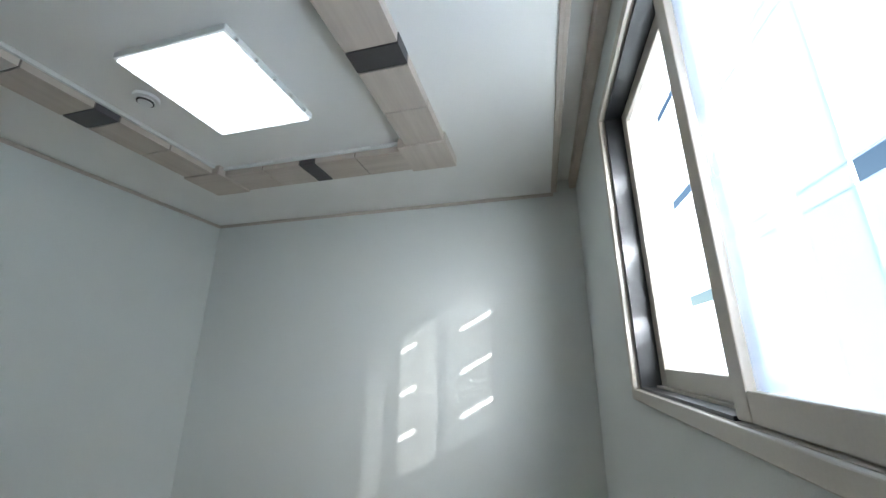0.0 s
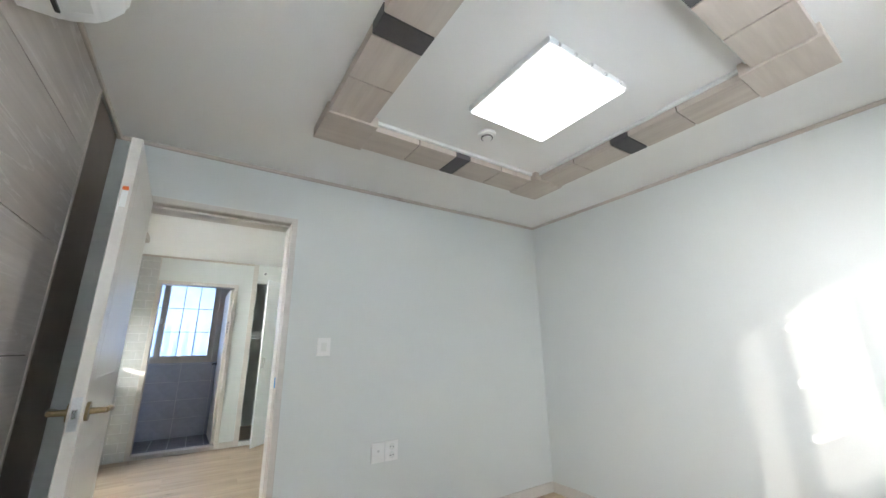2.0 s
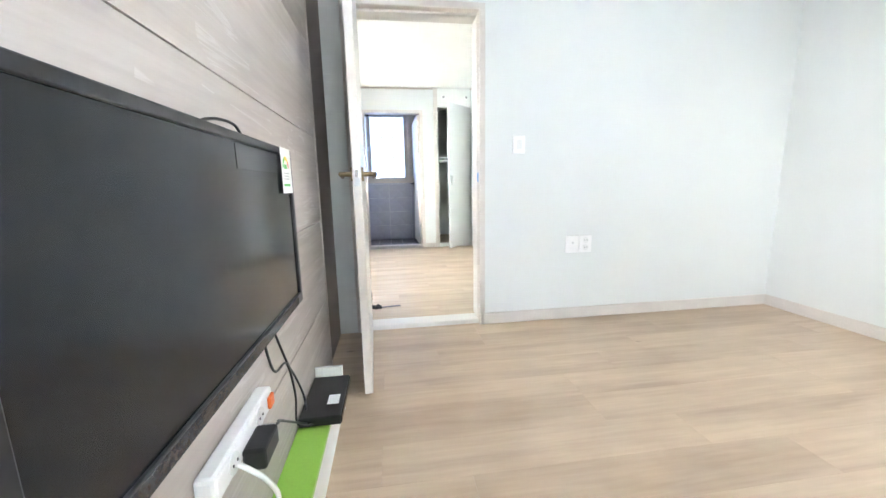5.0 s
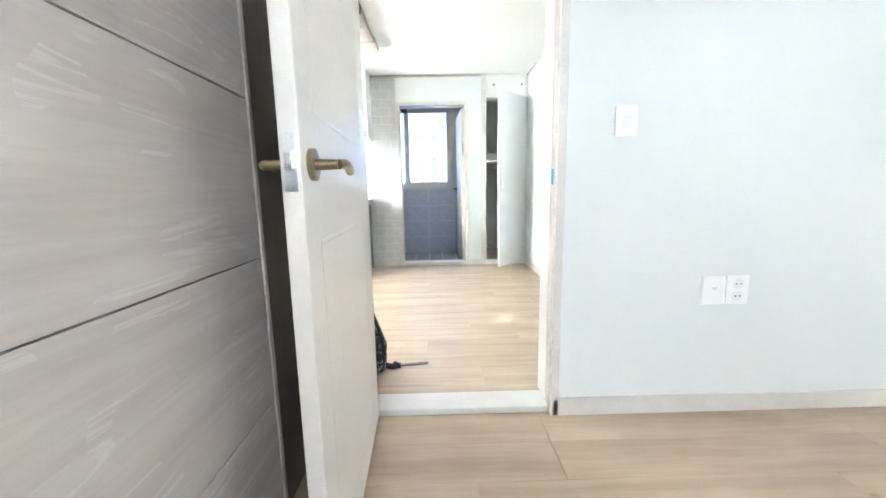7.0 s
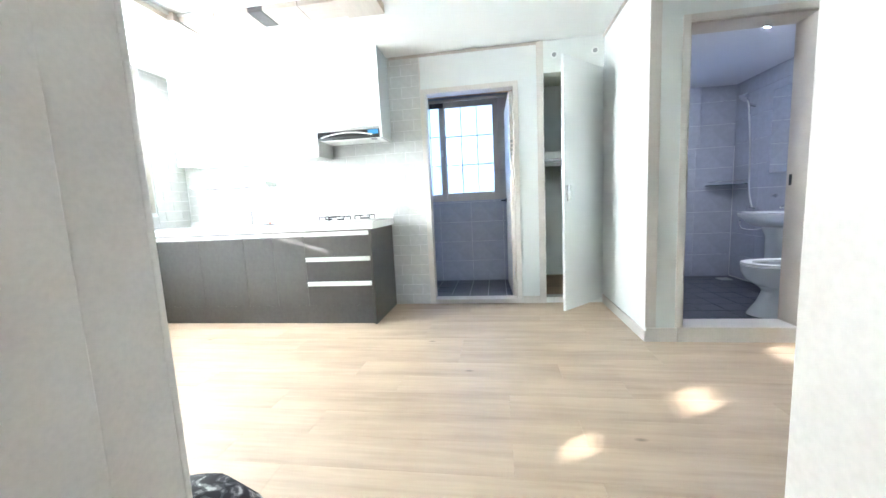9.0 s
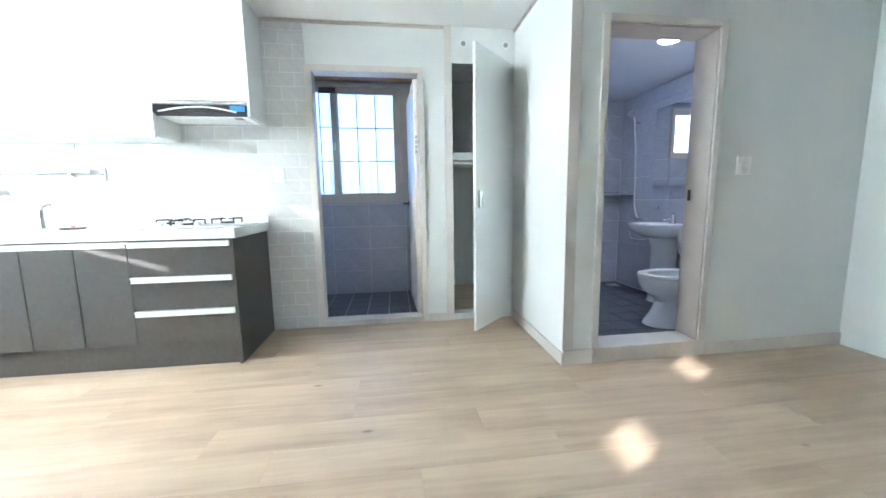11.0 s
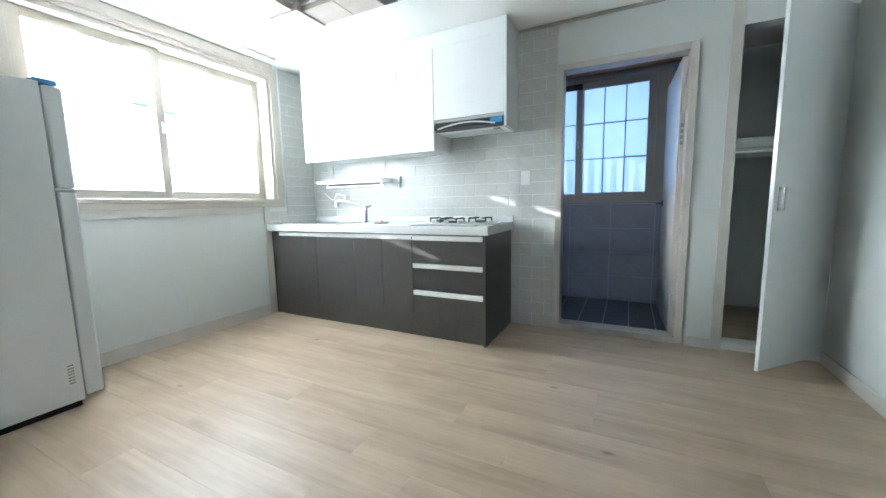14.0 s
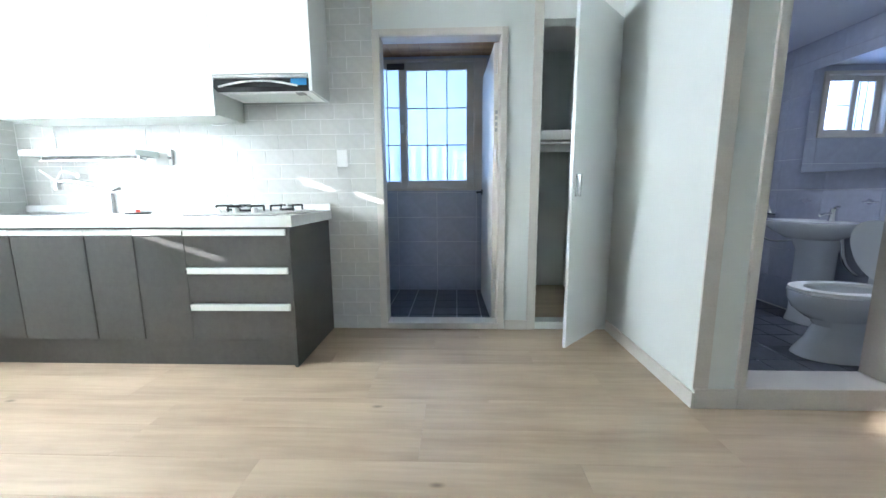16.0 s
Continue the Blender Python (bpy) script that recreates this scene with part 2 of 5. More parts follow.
CLOTH = plain("black_webbing", (0.02, 0.02, 0.025), 0.85, vary=0.3, scale=60, bump=0.4, bump_scale=400)
GREYWEB = plain("grey_webbing", (0.16, 0.15, 0.16), 0.8, vary=0.2, scale=50)
MIRROR = plain("mirror_silver", (0.86, 0.88, 0.9), 0.02, 1.0, 0.0)
DARKGLASS = plain("green_glass_edge", (0.05, 0.09, 0.09), 0.1)
RENDERWALL = plain("outer_render", (0.62, 0.60, 0.57), 0.9, vary=0.1, scale=2, bump=0.5, bump_scale=60)
GROUND = plain("yard_concrete", (0.33, 0.32, 0.30), 0.9, vary=0.15, scale=1.5, bump=0.4, bump_scale=40)
FENCE = plain("pale_blue_sheet", (0.34, 0.46, 0.68), 0.45, vary=0.06, scale=3)
GLASS_BED = frosted("film_glass_bedroom", 0.22, (0.55, 0.58, 0.60))
GLASS_KIT = frosted("film_glass_kitchen", 0.17)
GLASS_UTIL = frosted("film_glass_utility", 0.45, (0.66, 0.79, 1.0))
GLASS_SKY = frosted("thin_film_glass_bedroom", 0.30, (0.14, 0.18, 0.24))
LAMP = glowing("led_diffuser", (0.93, 0.96, 1.0), 1.3)
BATHLAMP = glowing("bath_diffuser", (0.90, 0.93, 1.0), 55.0)


# ---- helpers for shapes ----
def box(bm, x0, x1, y0, y1, z0, z1, bevel=0.0, turn=None):
    m = Matrix.Translation(((x0 + x1) / 2, (y0 + y1) / 2, (z0 + z1) / 2)) @ Matrix.Diagonal((abs(x1 - x0), abs(y1 - y0), abs(z1 - z0), 1))
    verts = bmesh.ops.create_cube(bm, size=1.0, matrix=(turn @ m) if turn else m)["verts"]
    if bevel:
        edges = {e for v in verts for e in v.link_edges}
        bmesh.ops.bevel(bm, geom=list(edges), offset=bevel, segments=2, affect="EDGES", profile=0.5)
    return bm


def boxed(x0, x1, y0, y1, z0, z1, bevel=0.0, turn=None):
    return box(bmesh.new(), x0, x1, y0, y1, z0, z1, bevel, turn)


def rod(bm, a, b, r0, r1=None, seg=16):
    a, b = Vector(a), Vector(b)
    turn = (b - a).to_track_quat("Z", "Y").to_matrix().to_4x4()
    bmesh.ops.create_cone(bm, cap_ends=True, segments=seg, radius1=r0, radius2=r0 if r1 is None else r1, depth=(b - a).length,
                          matrix=Matrix.Translation((a + b) / 2) @ turn)
    return bm


def tube(bm, points, r, seg=10):
    """A bent round tube along points, smoothed."""
    pts = [Vector(p) for p in points]
    fine = []
    for i in range(len(pts) - 1):
        p0, p1, p2, p3 = pts[max(i - 1, 0)], pts[i], pts[i + 1], pts[min(i + 2, len(pts) - 1)]
        for k in range(6):
            t = k / 6
            fine.append(0.5 * ((2 * p1) + (p2 - p0) * t + (2 * p0 - 5 * p1 + 4 * p2 - p3) * t * t + (3 * p1 - p0 - 3 * p2 + p3) * t ** 3))
    fine.append(pts[-1])
    rings = []
    for i, p in enumerate(fine):
        d = (fine[min(i + 1, len(fine) - 1)] - fine[max(i - 1, 0)]).normalized()
        side = d.cross(Vector((0.13, 0.31, 0.94))).normalized()
        up = side.cross(d)
        rings.append([bm.verts.new(p + r * (math.cos(2 * math.pi * k / seg) * side + math.sin(2 * math.pi * k / seg) * up)) for k in range(seg)])
    for a, b in zip(rings, rings[1:]):
        for k in range(seg):
            bm.faces.new((a[k], a[(k + 1) % seg], b[(k + 1) % seg], b[k]))
    bm.faces.new(rings[0][::-1])
    bm.faces.new(rings[-1])
    return bm


def loft(bm, sections, seg=28, cap=True):
    """Rounded sections (cx, cy, z, rx, ry, power) joined bottom to top."""
    rings = []
    for cx, cy, z, rx, ry, pw in sections:
        ring = []
        for k in range(seg):
            a = 2 * math.pi * k / seg
            c, s = math.cos(a), math.sin(a)
            ring.append(bm.verts.new((cx + rx * math.copysign(abs(c) ** (2 / pw), c), cy + ry * math.copysign(abs(s) ** (2 / pw), s), z)))
        rings.append(ring)
    for a, b in zip(rings, rings[1:]):
        for k in range(seg):
            bm.faces.new((a[k], a[(k + 1) % seg], b[(k + 1) % seg], b[k]))
    if cap:
        bm.faces.new(rings[0][::-1])
        bm.faces.new(rings[-1])
    return bm


def disc(bm, centre, axis, r, thick, seg=24):
    c, a = Vector(centre), Vector(axis).normalized()
    return rod(bm, c - a * thick / 2, c + a * thick / 2, r, seg=seg)


def thing(name, base, label, category, group=""):
    ob = new(name)
    ob.empty_display_size = 0.05
    ob.location = base
    ob["base"] = base
    return tagged(ob, label, category, group)


def finish(bm, name, mat, smooth=False):
    bmesh.ops.recalc_face_normals(bm, faces=bm.faces[:])
    me = bpy.data.meshes.new(name)
    bm.to_mesh(me)
    bm.free()
    me.materials.append(mat)
    if smooth:
        me.shade_smooth()
        me.set_sharp_from_angle(angle=radians(40))
    return me


def part(name, bm, mat, parent, label="", smooth=False):
    root = parent
    while root.parent:
        root = root.parent
    if "base" in root:
        bmesh.ops.translate(bm, verts=bm.verts[:], vec=-Vector(root["base"]))
    ob = new(name, finish(bm, name, mat, smooth))
    ob.parent = parent
    if label:
        ob["label"] = label
    return ob


def structure(name, bm, mat, label="", category=""):
    return tagged(new(name, finish(bm, name, mat)), label, category, "", "structure")


def single(name, bm, mat, label, category, group="", smooth=False):
    return tagged(new(name, finish(bm, name, mat, smooth)), label, category, group)


def wall_blocks(bm, axis, near, far, u0, u1, z0, z1, holes):
    """A wall between near and far along axis (0: x, 1: y), with square holes (u0, u1, z0, z1) through it."""
    us = sorted({u0, u1, *(h[0] for h in holes), *(h[1] for h in holes)})
    zs = sorted({z0, z1, *(h[2] for h in holes), *(h[3] for h in holes)})
    for a, b in zip(us, us[1:]):
        for c, d in zip(zs, zs[1:]):
            if any(h[0] <= a and b <= h[1] and h[2] <= c and d <= h[3] for h in holes):
                continue
            if axis == 0:
                box(bm, near, far, a, b, c, d)
            else:
                box(bm, a, b, near, far, c, d)
    bmesh.ops.remove_doubles(bm, verts=bm.verts[:], dist=0.0001)
    return bm


def wall(name, axis, near, far, u0, u1, z0, z1, holes=(), mat=None, label="pale wallpapered wall"):
    return structure(name, wall_blocks(bmesh.new(), axis, near, far, u0, u1, z0, z1, list(holes)), mat or WALLPAPER, label, "wall")


# ---- plan ----
BX0, BX1, BY0, BY1, BZ = -1.97, 1.045, 0.092, 3.31, 2.346
KX0, KX1, KY0, KY1, KZ = -5.305, -2.11, -2.5, 3.75, 2.38
EX, PIER = -0.60, -2.240
BATHX, CORNERY = -4.315, 1.735
UX0 = -6.45
TOP = 2.62

# bedroom shell
wall("wall_north_bedroom", 1, BY1, BY1 + 0.15, KX1, BX1 + 0.2, 0, TOP)
wall("wall_east_bedroom", 0, BX1, BX1 + 0.2, BY0 - 0.15, BY1, 0, TOP, [(0.30, 2.275, 1.105, 2.20)])
wall("wall_south_bedroom", 1, BY0 - 0.15, BY0, EX, BX1, 0, TOP)
wall("wall_between_rooms", 0, KX1, BX0, BY0, BY1, 0, TOP, [(BY0, 1.046, 0.0, 2.0)])
structure("ceiling_bedroom", box(boxed(BX0, 0.89, BY0, BY1, BZ, BZ + 0.05), 0.89, BX1, BY0, BY1, BZ + 0.09, BZ + 0.13), CEILING, "white papered ceiling with a curtain recess", "ceiling")
wall("wall_return_entry", 0, PIER, EX, BY0 - 0.15, BY0, 0, TOP)
wall("wall_pier_bedroom_door", 0, PIER, BX0, BY0, 0.235, 0, TOP)

# kitchen shell
wall("wall_east_kitchen", 0, EX, EX + 0.12, KY0, BY0 - 0.15, 0, TOP)
# Added out of view: three slots placed so the sun patches fall on the floor.
wall("wall_sun_slots", 1, KY0 - 0.012, KY0, -1.60, -0.80, 0, 2.05, [(-1.41, -1.21, 1.565, 1.625), (-1.28, -1.08, 1.31, 1.37), (-1.20, -1.08, 1.125, 1.165)], WALLPAPER, "unseen thin panel with slots added for the floor sun patches")
wall("wall_south_kitchen", 1, KY0 - 0.2, KY0, KX0 - 0.12, EX + 0.12, 0, TOP, [(-4.82, -3.10, 1.10, 2.29), (-1.60, -0.80, 0, 2.05)])
wall("wall_west_kitchen", 0, KX0 - 0.115, KX0, KY0, CORNERY, 0, TOP, [(0.125, 0.955, 0.0, 2.03), (1.215, 1.735, 0.05, 2.11)])
wall("wall_beside_closet", 1, CORNERY, CORNERY + 0.11, UX0, BATHX, 0, TOP)
wall("wall_bathroom_front", 0, BATHX - 0.17, BATHX, CORNERY + 0.11, KY1, 0, TOP, [(1.955, 2.655, 0.0, 2.005)])
wall("wall_north_kitchen", 1, KY1, KY1 + 0.12, UX0, KX1 + 0.2, 0, TOP)
wall("wall_northeast_kitchen", 0, KX1, KX1 + 0.2, BY1 + 0.15, KY1, 0, TOP)
structure("ceiling_kitchen", boxed(KX0, KX1, KY0, KY1, KZ, KZ + 0.05), CEILING, "white papered ceiling", "ceiling")
structure("ceiling_entry", boxed(KX1 + 0.0, EX, KY0, BY0 - 0.15, KZ, KZ + 0.05), CEILING, "white papered ceiling", "ceiling")
structure("roof_slab", boxed(UX0 - 0.2, BX1 + 0.2, KY0 - 0.2, KY1 + 0.12, TOP, TOP + 0.15), RENDERWALL, "concrete roof slab", "roof")

# utility room, closet and bathroom shells
wall("wall_west_outer", 0, UX0 - 0.15, UX0, -0.45, KY1, -0.02, TOP, [(-0.36, 0.94, 1.02, 2.27), (2.05, 2.65, 1.5, 2.08)], TILE_BATH, "blue-grey tiled outer wall")
wall("wall_south_utility", 1, -0.45, -0.35, UX0, KX0 - 0.115, -0.02, TOP, (), TILE_BATH, "blue-grey tiled wall")
wall("wall_utility_closet", 1, 1.06, 1.16, UX0, KX0 - 0.115, -0.02, TOP, (), WHITE_MATT, "plain partition wall")
structure("ceiling_closet", boxed(UX0, KX0 - 0.115, 1.16, CORNERY, 2.30, 2.34), CEILING, "plain closet ceiling", "ceiling")
structure("closet_lining", wall_blocks(bmesh.new(), 0, UX0 + 0.03, UX0 + 0.04, 1.16, CORNERY, 0.05, 2.3, []), WALLPAPER, "papered closet back", "wall")
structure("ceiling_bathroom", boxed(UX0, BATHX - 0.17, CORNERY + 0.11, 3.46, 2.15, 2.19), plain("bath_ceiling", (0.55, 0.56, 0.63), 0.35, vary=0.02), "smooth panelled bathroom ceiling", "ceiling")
wall("wall_north_bathroom", 1, 3.46, 3.56, UX0, BATHX - 0.17, -0.02, TOP, (), GROUT, "tiled bathroom wall")

# floors
structure("floor_bedroom", boxed(BX0 - 0.02, BX1, BY0, BY1, -0.05, -0.004), FLOOR_GAP, "pale oak laminate floor", "floor")
structure("floor_kitchen", box(box(boxed(KX0, BATHX, KY0, CORNERY, -0.05, -0.004), BATHX, KX1, KY0, KY1, -0.05, -0.004), KX1, EX, KY0, BY0 - 0.15, -0.05, -0.004), FLOOR_GAP, "pale oak laminate floor", "floor")
structure("floor_utility", boxed(UX0, KX0 - 0.1, -0.35, 1.06, -0.06, -0.012), GROUT_FLOOR, "dark tiled utility floor", "floor")
structure("floor_bathroom", boxed(UX0, BATHX - 0.17, CORNERY + 0.11, 3.46, -0.06, -0.012), GROUT_FLOOR, "dark tiled bathroom floor", "floor")
structure("floor_closet", boxed(UX0, KX0 - 0.115, 1.16, CORNERY, -0.02, 0.05), FLOOR, "laminate closet floor", "floor")
structure("threshold_bedroom", boxed(KX1 - 0.008, BX0 - 0.02, 0.237, 1.044, -0.03, 0.030, 0.006), plain("threshold_paint", (0.66, 0.64, 0.60), 0.4), "pale door threshold", "threshold")
structure("threshold_utility", boxed(KX0 - 0.12, KX0 + 0.012, 0.10, 0.98, -0.03, 0.045, 0.004), TRIM, "pale door threshold", "threshold")
structure("threshold_bathroom", boxed(BATHX - 0.175, BATHX + 0.01, 1.93, 2.68, -0.03, 0.10, 0.004), TRIM, "pale raised door threshold", "threshold")
structure("threshold_closet", boxed(KX0 - 0.02, KX0 + 0.008, 1.20, CORNERY - 0.002, 0.0, 0.055, 0.003), WHITE_MATT, "white closet sill", "threshold")


# ---- trim ----
def baseboard(x0, x1, y0, y1, h=0.078):
    structure("baseboard", boxed(x0, x1, y0, y1, 0.0, h, 0.003), TRIM, "pale beige skirting board", "baseboard")


T = 0.012
baseboard(BX0, BX0 + T, 1.045, BY1)
baseboard(BX0 + T, BX1 - T, BY1 - T, BY1)
baseboard(BX1 - T, BX1, BY0, BY1)
baseboard(KX0 + 0.01, KX0 + 0.01 + T, 0.995, 1.155, 0.07)
baseboard(-4.63, -1.62, KY0, KY0 + T, 0.10)
baseboard(KX0 + T, BATHX + 0.012, CORNERY - T, CORNERY)
baseboard(BATHX, BATHX + T, CORNERY, 1.925, 0.095)
baseboard(BATHX, BATHX + T, 2.70, KY1, 0.085)
baseboard(KX1 - T, KX1, 1.05, KY1)


def cornice(x0, x1, y0, y1, z):
    structure("trim", boxed(x0, x1, y0, y1, z - 0.026, z - 0.001, 0.005), BEIGE, "thin beige ceiling moulding", "trim")


cornice(BX0, BX0 + 0.014, BY0, BY1, BZ)
cornice(BX0 + 0.014, 0.89, BY1 - 0.014, BY1, BZ)
cornice(BX0 + 0.014, 0.89, BY0 + 0.02, BY0 + 0.034, BZ)
cornice(KX0, KX0 + 0.014, -0.20, 1.155, KZ)
cornice(KX0, BATHX, CORNERY - 0.014, CORNERY, KZ)
cornice(BATHX, BATHX + 0.014, CORNERY, KY1, KZ)


def casing(name, axis, at, out, u0, u1, z0, z1, w, label, mat=BEIGE, foot=True):
    """A door or window surround standing proud of a wall: two jambs, a head and, for windows, a foot."""
    root = thing(name, (at, u0, z0) if axis == 0 else (u0, at, z0), label, "frame")
    root["kind"] = "structure"

    def piece(nm, a, b, c, d):
        lo, hi = min(at, at + out), max(at, at + out)
        bm = boxed(lo, hi, a, b, c, d, 0.003) if axis == 0 else boxed(a, b, lo, hi, c, d, 0.003)
        part(nm, bm, mat, root)
    piece("jamb", u0 - w, u0, z0, z1 + w)
    piece("jamb", u1, u1 + w, z0, z1 + w)
    piece("head", u0, u1, z1, z1 + w)
    if foot:
        piece("foot", u0 - w, u1 + w, z0 - w, z0)
    return root


def liner(name, axis, near, far, u0, u1, z0, z1, t, mat, label, foot=False):
    """Boards that line the inside of an opening."""
    root = thing(name, (near, u0, z0) if axis == 0 else (u0, near, z0), label, "frame")
    root["kind"] = "structure"

    def piece(nm, a, b, c, d):
        bm = boxed(near, far, a, b, c, d, 0.002) if axis == 0 else boxed(a, b, near, far, c, d, 0.002)
        part(nm, bm, mat, root)
    piece("jamb", u0, u0 + t, z0, z1)
    piece("jamb", u1 - t, u1, z0, z1)
    piece("head", u0 + t, u1 - t, z1 - t, z1)
    if foot:
        piece("sill", u0 + t, u1 - t, z0, z0 + t)
    return root


casing("door_surround_bedroom", 0, BX0, 0.012, 0.250, 1.038, 0.0, 1.992, 0.036, "beige door surround", TRIM, False)
casing("door_surround_bedroom_outer", 0, KX1, -0.012, 0.236, 1.046, 0.0, 2.0, 0.05, "beige door surround on the kitchen side", TRIM, False)
liner("door_lining_bedroom", 0, KX1, BX0, 0.236, 1.046, 0.001, 2.0, 0.010, BEIGE, "beige door lining")
structure("trim", boxed(KX1 - 0.02, -2.012, 1.0315, 1.0355, 0.04, 1.989, 0.002), TRIM, "door stop on the bedroom door lining", "trim")
structure("trim", boxed(KX1 - 0.02, -2.012, 0.2465, 0.258, 0.04, 1.989, 0.002), TRIM, "door stop on the bedroom door lining", "trim")
structure("trim", boxed(KX1 - 0.02, -2.012, 0.2585, 1.031, 1.975, 1.9895, 0.002), TRIM, "door stop on the bedroom door head", "trim")
structure("trim", boxed(PIER, KX1 - 0.021, 0.2355, 0.2475, 0.0, 2.05, 0.002), TRIM, "pale lining board on the wall beside the bedroom door", "trim")
structure("trim", boxed(PIER - 0.012, PIER - 0.0005, 0.135, 0.247, 0.0, 2.05, 0.003), TRIM, "pale door surround on the wall end", "trim")
structure("trim", boxed(PIER - 0.020, PIER - 0.0125, 0.205, 0.240, 0.0, 2.045, 0.003), TRIM, "raised bead on the door surround", "trim")
structure("trim", boxed(-4.70, -4.632, KY0 + 0.006, KY0 + 0.018, 0.0, 1.04, 0.002), TRIM, "pale upright strip beside the tiles under the window", "trim")
structure("trim", boxed(-4.63, -3.03, KY0 + 0.0005, KY0 + 0.016, 0.985, 1.038, 0.002), TRIM, "pale apron under the kitchen window", "trim")
casing("door_surround_utility", 0, KX0, 0.014, 0.135, 0.945, 0.0, 2.02, 0.045, "beige door surround", TRIM, False)
liner("door_lining_utility", 0, KX0 - 0.115, KX0, 0.125, 0.955, 0.045, 2.03, 0.012, BEIGE, "beige door lining")
casing("door_surround_bathroom", 0, BATHX, 0.014, 1.957, 2.652, 0.10, 2.003, 0.042, "beige door surround", TRIM, False)
liner("door_lining_bathroom", 0, BATHX - 0.172, BATHX, 1.955, 2.655, 0.10, 2.005, 0.012, BEIGE, "beige door lining")
structure("trim", boxed(KX0, KX0 + 0.02, 1.156, 1.216, 0, KZ - 0.002, 0.003), TRIM, "pale upright trim beside the closet", "trim")
structure("trim", boxed(BATHX - 0.004, BATHX + 0.006, CORNERY - 0.006, CORNERY + 0.062, 0.096, KZ, 0.002), TRIM, "pale corner trim", "trim")
structure("trim", boxed(KX0, KX0 + 0.012, 0.085, 0.093, 0, KZ - 0.02, 0.002), TRIM, "thin tile edge strip", "trim")
structure("trim", boxed(KX0 + 0.001, KX0 + 0.008, 1.216, CORNERY - 0.003, 2.105, KZ - 0.003, 0.002), WHITE_MATT, "white board over the closet", "trim")
structure("trim", box(boxed(0.875, 0.893, BY0 + 0.03, BY1 - 0.015, BZ - 0.012, BZ + 0.09, 0.003), 0.893, 0.912, BY0 + 0.03, BY1 - 0.015, BZ - 0.004, BZ + 0.09, 0.003), BEIGE, "beige curtain recess fascia", "trim")
structure("trim", boxed(1.0, BX1 - 0.001, BY0 + 0.03, BY1 - 0.001, BZ + 0.02, BZ + 0.09, 0.003), BEIGE, "beige curtain recess lining", "trim")
structure("trim", box(boxed(-4.75, -1.85, KY0 + 0.16, KY0 + 0.18, KZ - 0.014, KZ - 0.001, 0.003), -4.75, -1.85, KY0 + 0.20, KY0 + 0.21, KZ - 0.010, KZ - 0.001, 0.002), TRIM, "pale double moulding on the ceiling", "trim")
structure("trim", boxed(-4.83, -3.02, KY0, KY0 + 0.035, 2.30, KZ - 0.001, 0.003), BEIGE, "beige board over the window", "trim")


# ---- windows ----
def sash(root, axis, at, u0, u1, z0, z1, rail, mat, glass, bars=(0, 0), slits=(), thick=0.035):
    """One sliding sash: stiles, rails, pane, glazing bars. Slits (u0, u1, z0, z1) are holes added to the pane to cast
    sun streaks.
    """
    def bx(a, b, c, d, depth, off=0.0, bev=0.003):
        lo, hi = at + off - depth / 2, at + off + depth / 2
        return boxed(lo, hi, a, b, c, d, bev) if axis == 0 else boxed(a, b, lo, hi, c, d, bev)
    s = part("sash", bx(u0, u0 + rail, z0, z1, thick), mat, root)
    part("stile", bx(u1 - rail, u1, z0, z1, thick), mat, s)
    part("rail", bx(u0 + rail, u1 - rail, z0, z0 + rail, thick), mat, s)
    part("rail", bx(u0 + rail, u1 - rail, z1 - rail, z1, thick), mat, s)
    a, b, c, d = u0 + rail - 0.004, u1 - rail + 0.004, z0 + rail - 0.004, z1 - rail + 0.004
    bm = bmesh.new()
    wall_blocks(bm, axis, at - 0.002, at + 0.002, a, b, c, d, list(slits))
    part("pane", bm, glass, s, "frosted film-covered glass pane")
    for i in range(bars[0]):
        u = a + (b - a) * (i + 1) / (bars[0] + 1)
        part("glazing_bar", bx(u - 0.004, u + 0.004, c, d, 0.010, 0, 0), DARKBAND, s)
    for i in range(bars[1]):
        z = c + (d - c) * (i + 1) / (bars[1] + 1)
        part("glazing_bar", bx(a, b, z - 0.004, z + 0.004, 0.012, 0, 0), DARKBAND, s)
    return s



def ring_frame(root, axis, near, far, outer, inner, mat):
    """A closed frame that fills the space between a hole in the wall and the sashes."""
    (a, b, c, d), (e, f, g, h) = outer, inner
    for u0, u1, z0, z1 in ((a, e, c, d), (f, b, c, d), (e, f, c, g), (e, f, h, d)):
        bm = boxed(near, far, u0, u1, z0, z1) if axis == 0 else boxed(u0, u1, near, far, z0, z1)
        part("frame_member", bm, mat, root)


w1 = casing("window_1", 0, BX1, -0.014, 0.335, 2.24, 1.14, 2.165, 0.035, "beige sliding bedroom window with frosted panes", SASH)
part("window_frame", box(boxed(BX1 + 0.006, BX1 + 0.13, 2.215, 2.24, 1.14, 2.165), BX1 + 0.006, BX1 + 0.13, 0.335, 0.36, 1.14, 2.165), BLACK, w1, "black sliding track at the sides")
part("track", box(boxed(BX1 + 0.004, BX1 + 0.048, 1.60, 2.215, 1.14, 1.148), BX1 + 0.004, BX1 + 0.13, 0.36, 2.215, 2.150, 2.165), BLACK, w1, "black sliding track")
part("track", boxed(BX1 + 0.05, BX1 + 0.13, 0.36, 2.215, 1.14, 1.154), SASH, w1)
sash(w1, 0, BX1 + 0.080, 1.47, 2.205, 1.155, 2.148, 0.052, SASH, GLASS_BED, (0, 0),
     [(1.72, 2.10, 1.905, 1.932), (1.72, 2.10, 1.63, 1.657), (1.72, 2.10, 1.365, 1.392)])
